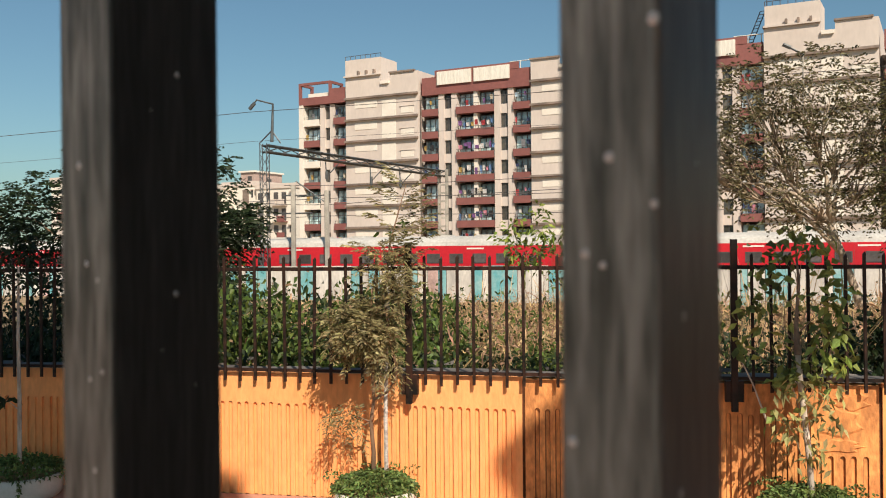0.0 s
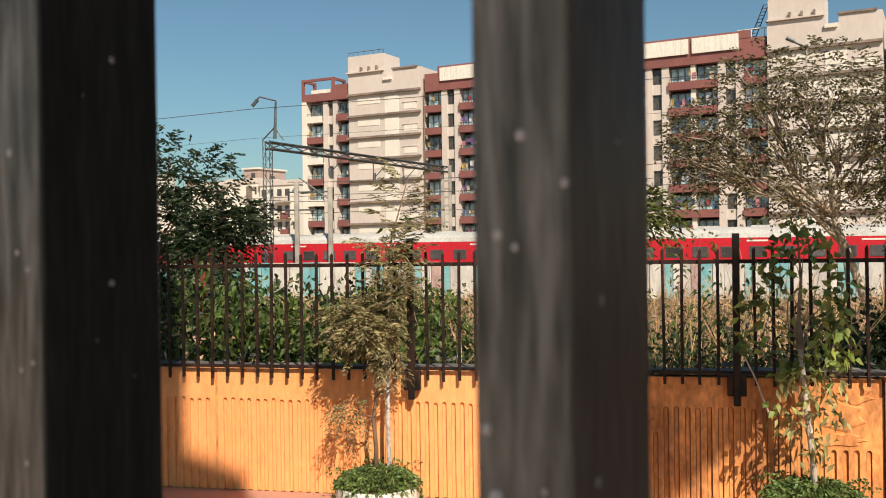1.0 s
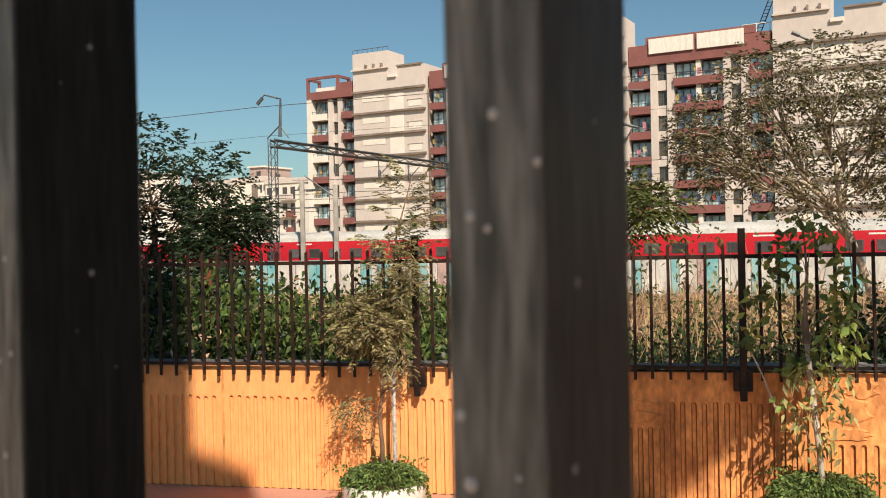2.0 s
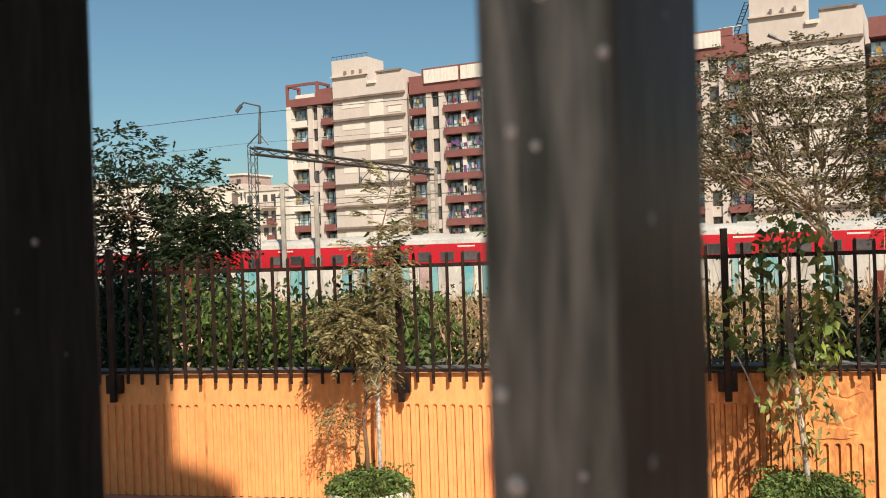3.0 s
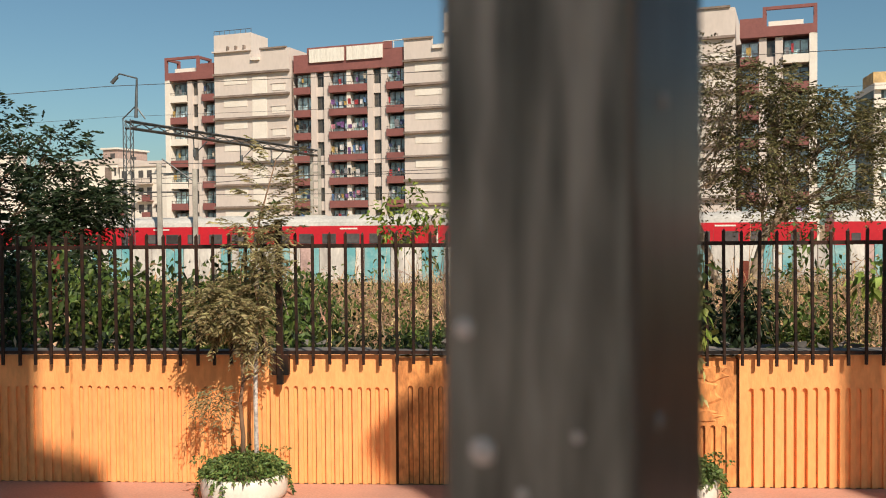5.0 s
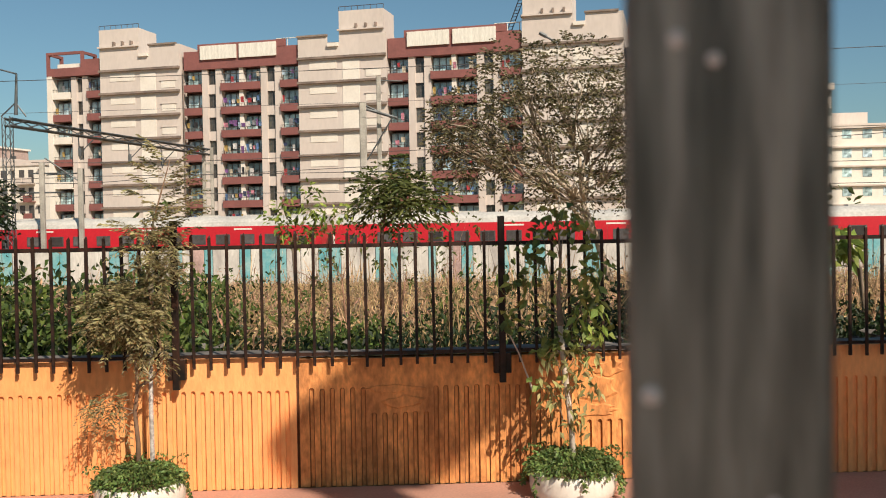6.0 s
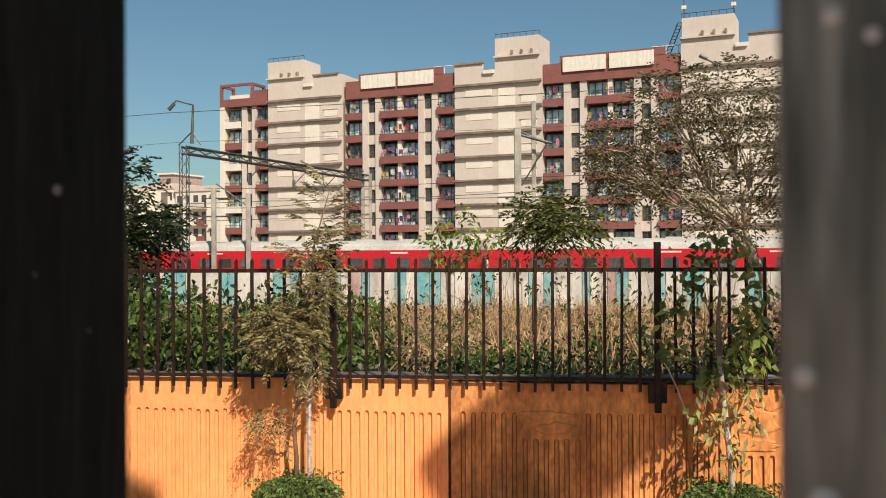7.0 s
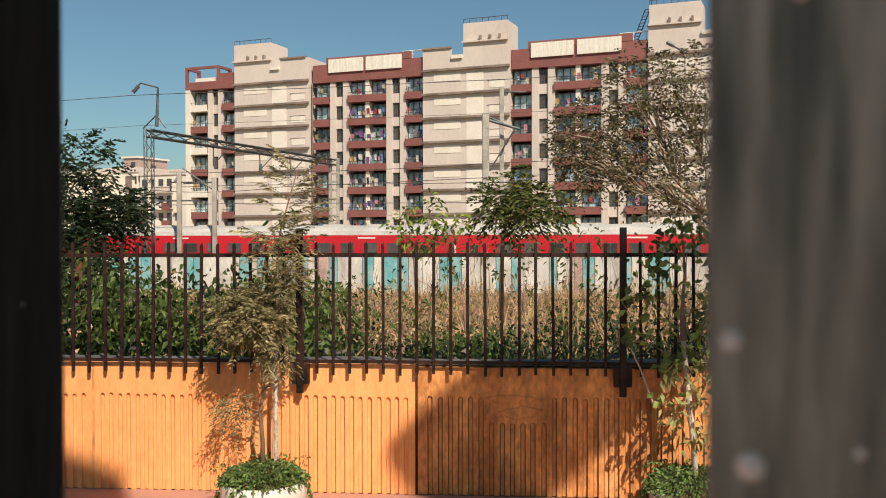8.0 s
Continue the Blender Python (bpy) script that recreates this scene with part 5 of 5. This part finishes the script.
    def maroon_section(s0, s1):
        w = (s1 - s0) / 15.6
        at = lambda v: s0 + v * w
        for p, q in ((2.4, 3.2), (4.3, 5.1), (10.5, 11.3), (12.4, 13.2)):
            column(at(p), at(q))
        narrow(at(3.2), at(4.3))
        narrow(at(11.3), at(12.4))
        for i, z in enumerate(floors + [floors[-1] - 3.0]):
            window(at(0.05), at(2.35), 1.3, z + 0.1, 2.5, 3)
            balcony(at(0.0), at(2.4), z, True, 0.6 if i > 1 else 0.2)
            window(at(5.15), at(7.5), 1.5, z + 0.1, 2.5, 3)
            window(at(8.1), at(10.45), 1.5, z + 0.1, 2.5, 3)
            balcony(at(5.1), at(10.5), z, True, 0.95 if 0 < i else 0.45, at(7.8))
            window(at(13.25), at(15.55), 1.3, z + 0.1, 2.5, 3)
            balcony(at(13.2), at(15.6), z, True, 0.45)
        part("parapet", Mesh().box((at(0), 0.35, 22.3), (at(15.6), 3.4, 24.65)).box((at(2.0), 0.3, 24.65), (at(14.0), 0.6, 25.5)), M_MAROON, b)
        for p, q in ((2.4, 7.4), (7.8, 12.8)):
            part("sign_board", Mesh().box((at(p), 0.12, 23.5), (at(q), 0.3, 25.25)), M_WHITE, b, "blank white roof sign board")
        rail = Mesh()
        rail.tube([(at(12.5), 1.0, 25.7), (at(15.6), 1.0, 25.7)], 0.06, 4)
        for v in (12.6, 14, 15.4):
            rail.tube([(at(v), 1.0, 24.65), (at(v), 1.0, 25.7)], 0.05, 4)
        part("roof_rail", rail, M_WHITE, b)

    lad = Mesh()
    for dx in (0.0, 0.55):
        lad.tube([(-18.9 + dx, 1.6, 24.2), (-17.2 + dx, 1.6, 28.4)], 0.06, 4)
    for k in range(12):
        t = k / 11
        lad.tube([(-18.9 + 1.7 * t, 1.6, 24.2 + 4.2 * t), (-18.35 + 1.7 * t, 1.6, 24.2 + 4.2 * t)], 0.04, 4)
    part("roof_ladder", lad, M_FRAME, b)
    for x, h in ((-16.3, 31.2), (-10.8, 31.0)):
        part("roof_pole", Mesh().tube([(x, 0.4, 28.6), (x, 0.4, h)], 0.06, 5), M_FRAME, b)
        part("flood_light", Mesh().box((x - 0.25, 0.2, h - 1.6), (x + 0.25, 0.5, h - 1.2)), M_WHITE, b)
    for x0, x1 in ((-61.4, -60.8), (-45.2, -44.6)):
        part("rain_pipe", Mesh().tube([(x1 - 0.1, 0.3, base), (x1 - 0.1, 0.3, 22.4)], 0.08, 6), M_LEDGE, b)
    maroon_section(-60.8, -45.0)
    maroon_section(-33.2, -16.8)

    def end_section(s0, s1, flip):
        """The end bays with a corner balcony under an open roof frame."""
        at = (lambda v: s1 - v) if flip else (lambda v: s0 + v)
        o = lambda p, q: (min(at(p), at(q)), max(at(p), at(q)))
        part("pier", Mesh().box((o(0, 0.8)[0], 0.2, base), (o(0, 0.8)[1], 3.3, 22.6)), M_CREAM_L, b)
        column(*o(3.5, 4.3))
        column(*o(5.2, 6.0))
        narrow(*o(4.3, 5.2))
        for i, z in enumerate(floors + [floors[-1] - 3.0]):
            window(*o(0.9, 3.4), 1.3, z + 0.1, 2.4, 3)
            balcony(*o(0.8, 3.5), z, i % 2 == 1, 0.35)
            window(*o(6.1, 7.9), 1.3, z + 0.1, 2.4, 2)
            balcony(*o(6.0, 8.0), z, True, 0.2)
        a, c = o(0, 8.0)
        me = Mesh().box((a, 0.2, 22.5), (c, 0.6, 23.6)).box((a, 0.6, 22.5), (c, 3.4, 22.9))
        p, q = o(0, 5.6)
        me.box((p, 0.2, 25.4), (q, 0.6, 25.75))
        for u in (0.0, 5.25):
            p, q = o(u, u + 0.35)
            me.box((p, 0.2, 23.6), (q, 0.6, 25.4))
            me.box((p, 0.6, 25.4), (q, 3.4, 25.75)).box((p, 3.0, 22.9), (q, 3.4, 25.4))
        p, q = o(5.6, 8.0)
        me.box((p, 0.2, 23.6), (q, 0.6, 24.6))
        part("roof_frame", me, M_MAROON, b)
        p, q = o(1.4, 5.0)
        part("parapet", Mesh().box((p, 0.65, 22.9), (q, 0.9, 24.2)), M_CREAM_L, b)

    end_section(-81.2, -73.0, False)
    end_section(-4.7, 3.6, True)


build_apartments()


def block(name, label, m, w, d, h, base, floors, cols, wall, trim, band=None):
    b = thing(name, label, "building", m)
    part("wall", Mesh().box((0, 0, base), (w, d, h)), wall, b)
    part("roof", Mesh().box((-0.3, -0.3, h), (w + 0.3, d + 0.3, h + 0.35)).box((w * 0.3, d * 0.3, h + 0.35), (w * 0.65, d * 0.7, h + 2.6)), trim, b)
    fh = (h - base) / floors
    win = Mesh().box((0, -0.06, 0), (w / cols * 0.45, 0.05, fh * 0.45)).data("window", M_GLASS)
    for i in range(floors):
        z = base + fh * (i + 0.35)
        for k in range(cols):
            part("window", win, None, b, m=pose(w / cols * (k + 0.28), 0, z))
        part("ledge", Mesh().box((-0.1, -0.5, z + fh * 0.52), (w + 0.1, 0, z + fh * 0.60)), trim, b)
    if band:
        part("band", Mesh().box((w * band[0], -0.7, base), (w * band[1], 0, h - 1)), band[2], b)
    return b


def house(label, m, w, d, h, base, floors, cols, gable=None, recess=None, balconies=()):
    """A small residential block: scattered windows, a recessed stair, balconies, parapet, tank and roof room."""
    b = thing("cream_house", label, "building", m)
    part("wall", Mesh().box((0, 0, base), (w, d, h)), M_CREAM_L, b)
    part("parapet", Mesh().box((-0.2, -0.2, h), (w + 0.2, 0.1, h + 0.9)).box((-0.2, 0.1, h), (0.1, d, h + 0.9)).box((w - 0.1, 0.1, h), (w + 0.2, d, h + 0.9)), M_CREAM, b)
    fh = (h - base) / floors
    win = Mesh().box((0, -0.05, 0), (w / cols * 0.26, 0.05, fh * 0.42)).data("window", M_FRAME)
    shade = Mesh().box((-0.15, -0.5, fh * 0.45), (w / cols * 0.26 + 0.15, 0.0, fh * 0.50)).data("sunshade", M_CREAM)
    for i in range(floors):
        z = base + fh * (i + 0.32)
        for k in range(cols):
            if random.random() < 0.8 and k not in balconies:
                at = pose(w / cols * (k + random.choice((0.2, 0.4))), 0, z)
                part("window", win, None, b, m=at)
                part("sunshade", shade, None, b, m=at)
        for k in balconies:
            x0, x1 = w / cols * (k + 0.05), w / cols * (k + 0.95)
            part("balcony_door", Mesh().box((x0 + 0.3, -0.04, z - 0.8), (x1 - 0.3, 0.05, z + fh * 0.45)), M_FRAME, b)
            part("balcony", Mesh().box((x0, -1.1, z - 1.0), (x1, -0.95, z)).box((x0, -1.1, z - 1.1), (x1, 0, z - 0.95)), random.choice((M_CREAM, M_CREAM_L, M_MAROON)), b)
    if recess:
        part("stair_bay", Mesh().box((w * recess[0], -0.1, base), (w * recess[1], 0.0, h - 0.6)), M_LEDGE, b)
    if gable:
        x0, x1, z1 = gable
        part("roof_room", Mesh().box((x0, 1, h), (x1, d - 1, z1 - 0.3)), M_BRICKISH, b, "faded reddish brown roof room")
        part("roof_slab", Mesh().box((x0 - 0.3, 0.7, z1 - 0.3), (x1 + 0.3, d - 0.7, z1)), M_CREAM_L, b)
        part("roof_door", Mesh().box((x0 + 1.7, 0.9, h), (x0 + 2.6, 1.0, h + 1.9)), M_FRAME, b)
    part("water_tank", Mesh().tube([(w * 0.85, d * 0.5, h), (w * 0.85, d * 0.5, h + 1.5)], 0.7, 10), M_FRAME, b)
    return b


house("low cream residential block seen past the mast", pose(-80.5, 162, 0, 0, 0, -17), 9.5, 12, 12.9, -2, 5, 5, None, (0.72, 0.95))
house("pale cream house with a brown roof room", pose(-72.2, 161, 0, 0, 0, -17), 7.6, 10, 13.3, -2, 5, 5, (3.4, 6.6, 16.2), (0.62, 0.80))
house("pale cream house with stacked balconies beside the railway", pose(-64.4, 158, 0, 0, 0, -17), 8.8, 10, 12.6, -2, 5, 5, None, None, (0, 2, 3))
house("narrow pale house with a low roof parapet", pose(-58.6, 168, 0, 0, 0, -17), 5.5, 9, 14.2, -2, 6, 3, None, None, (1,))
house("pale residential block behind the dark tree", pose(-100, 150, 0, 0, 0, -17), 17, 12, 14.0, -2, 5, 7, None, (0.4, 0.5), (1, 4))


def tower_block():
    b = thing("tower_block", "white tower block with grey-teal slots and an ochre strip", "building", pose(59.3, 150, 0, 0, 0, -8))
    w, d, h, base, n = 12.4, 12, 22.6, -2, 8
    part("wall", Mesh().box((0, 0, base), (w, d, h)), M_GREYTEAL, b)
    part("parapet", Mesh().box((-0.1, -1.1, h), (w + 0.1, d, h + 1.0)), M_CREAM_L, b)
    part("roof_room", Mesh().box((0.2, 1, h + 1.0), (4.0, 8, h + 3.0)).box((4.0, 1, h + 1.0), (6.0, 8, h + 1.8)).box((6.0, 1, h + 1.0), (10.2, 8, h + 3.6)), M_YELLOW, b)
    part("stair_strip", Mesh().box((6.1, -1.2, base), (8.3, 0, h)), M_YELLOW, b)
    fh = (h - base) / n
    win = Mesh().box((0, -0.05, 0), (1.1, 0.05, 1.3)).data("window", M_GLASS)
    for i in range(n):
        z = base + fh * i
        for x0, x1 in ((3.6, 6.1), (8.3, 12.0)):
            part("balcony", Mesh().box((x0, -1.1, z + 0.1), (x1, -0.9, z + fh * 0.62)).box((x0, -0.9, z + 0.1), (x1, 0, z + 0.25)), M_CREAM_L, b)
            part("window", win, None, b, m=pose(x0 + 0.5, 0, z + fh * 0.5))
        part("bay", Mesh().box((0, -0.5, z), (1.0, 0, z + fh)).box((1.0, -0.5, z), (3.2, 0, z + fh * 0.55)), M_CREAM_L, b)
        part("window", win, None, b, m=pose(1.5, 0, z + fh * 0.55))


tower_block()
block("far_block", "far pale apartment block", pose(69, 156, 0, 0, 0, -8), 20, 12, 17.5, -2, 6, 6, M_CREAM_L, M_CREAM)
block("far_block", "low pale building beyond the trees", pose(20, 150, 0, 0, 0, -8), 30, 12, 7, -2, 3, 9, M_CREAM_L, M_CREAM)


def far_woods():
    me = Mesh()
    n = 2600
    x = np.random.uniform(-120, 110, n)
    y = np.random.uniform(78, 96, n) - 0.25 * x
    z = -1.4 + np.random.uniform(0, 1, n) ** 0.7 * (3.2 + 2.2 * np.sin(x * 0.21) + 1.0 * np.sin(x * 0.57))
    me.leaves(np.stack([x, y, z], 1), unit(n), np.random.uniform(0.5, 1.1, n), 0.5, 0.4)
    ob = part("far_shrubs", me, M_WEED, None, "green shrubs and low trees beyond the railway")
    tagged(ob, category="vegetation", kind="stuff")


far_woods()
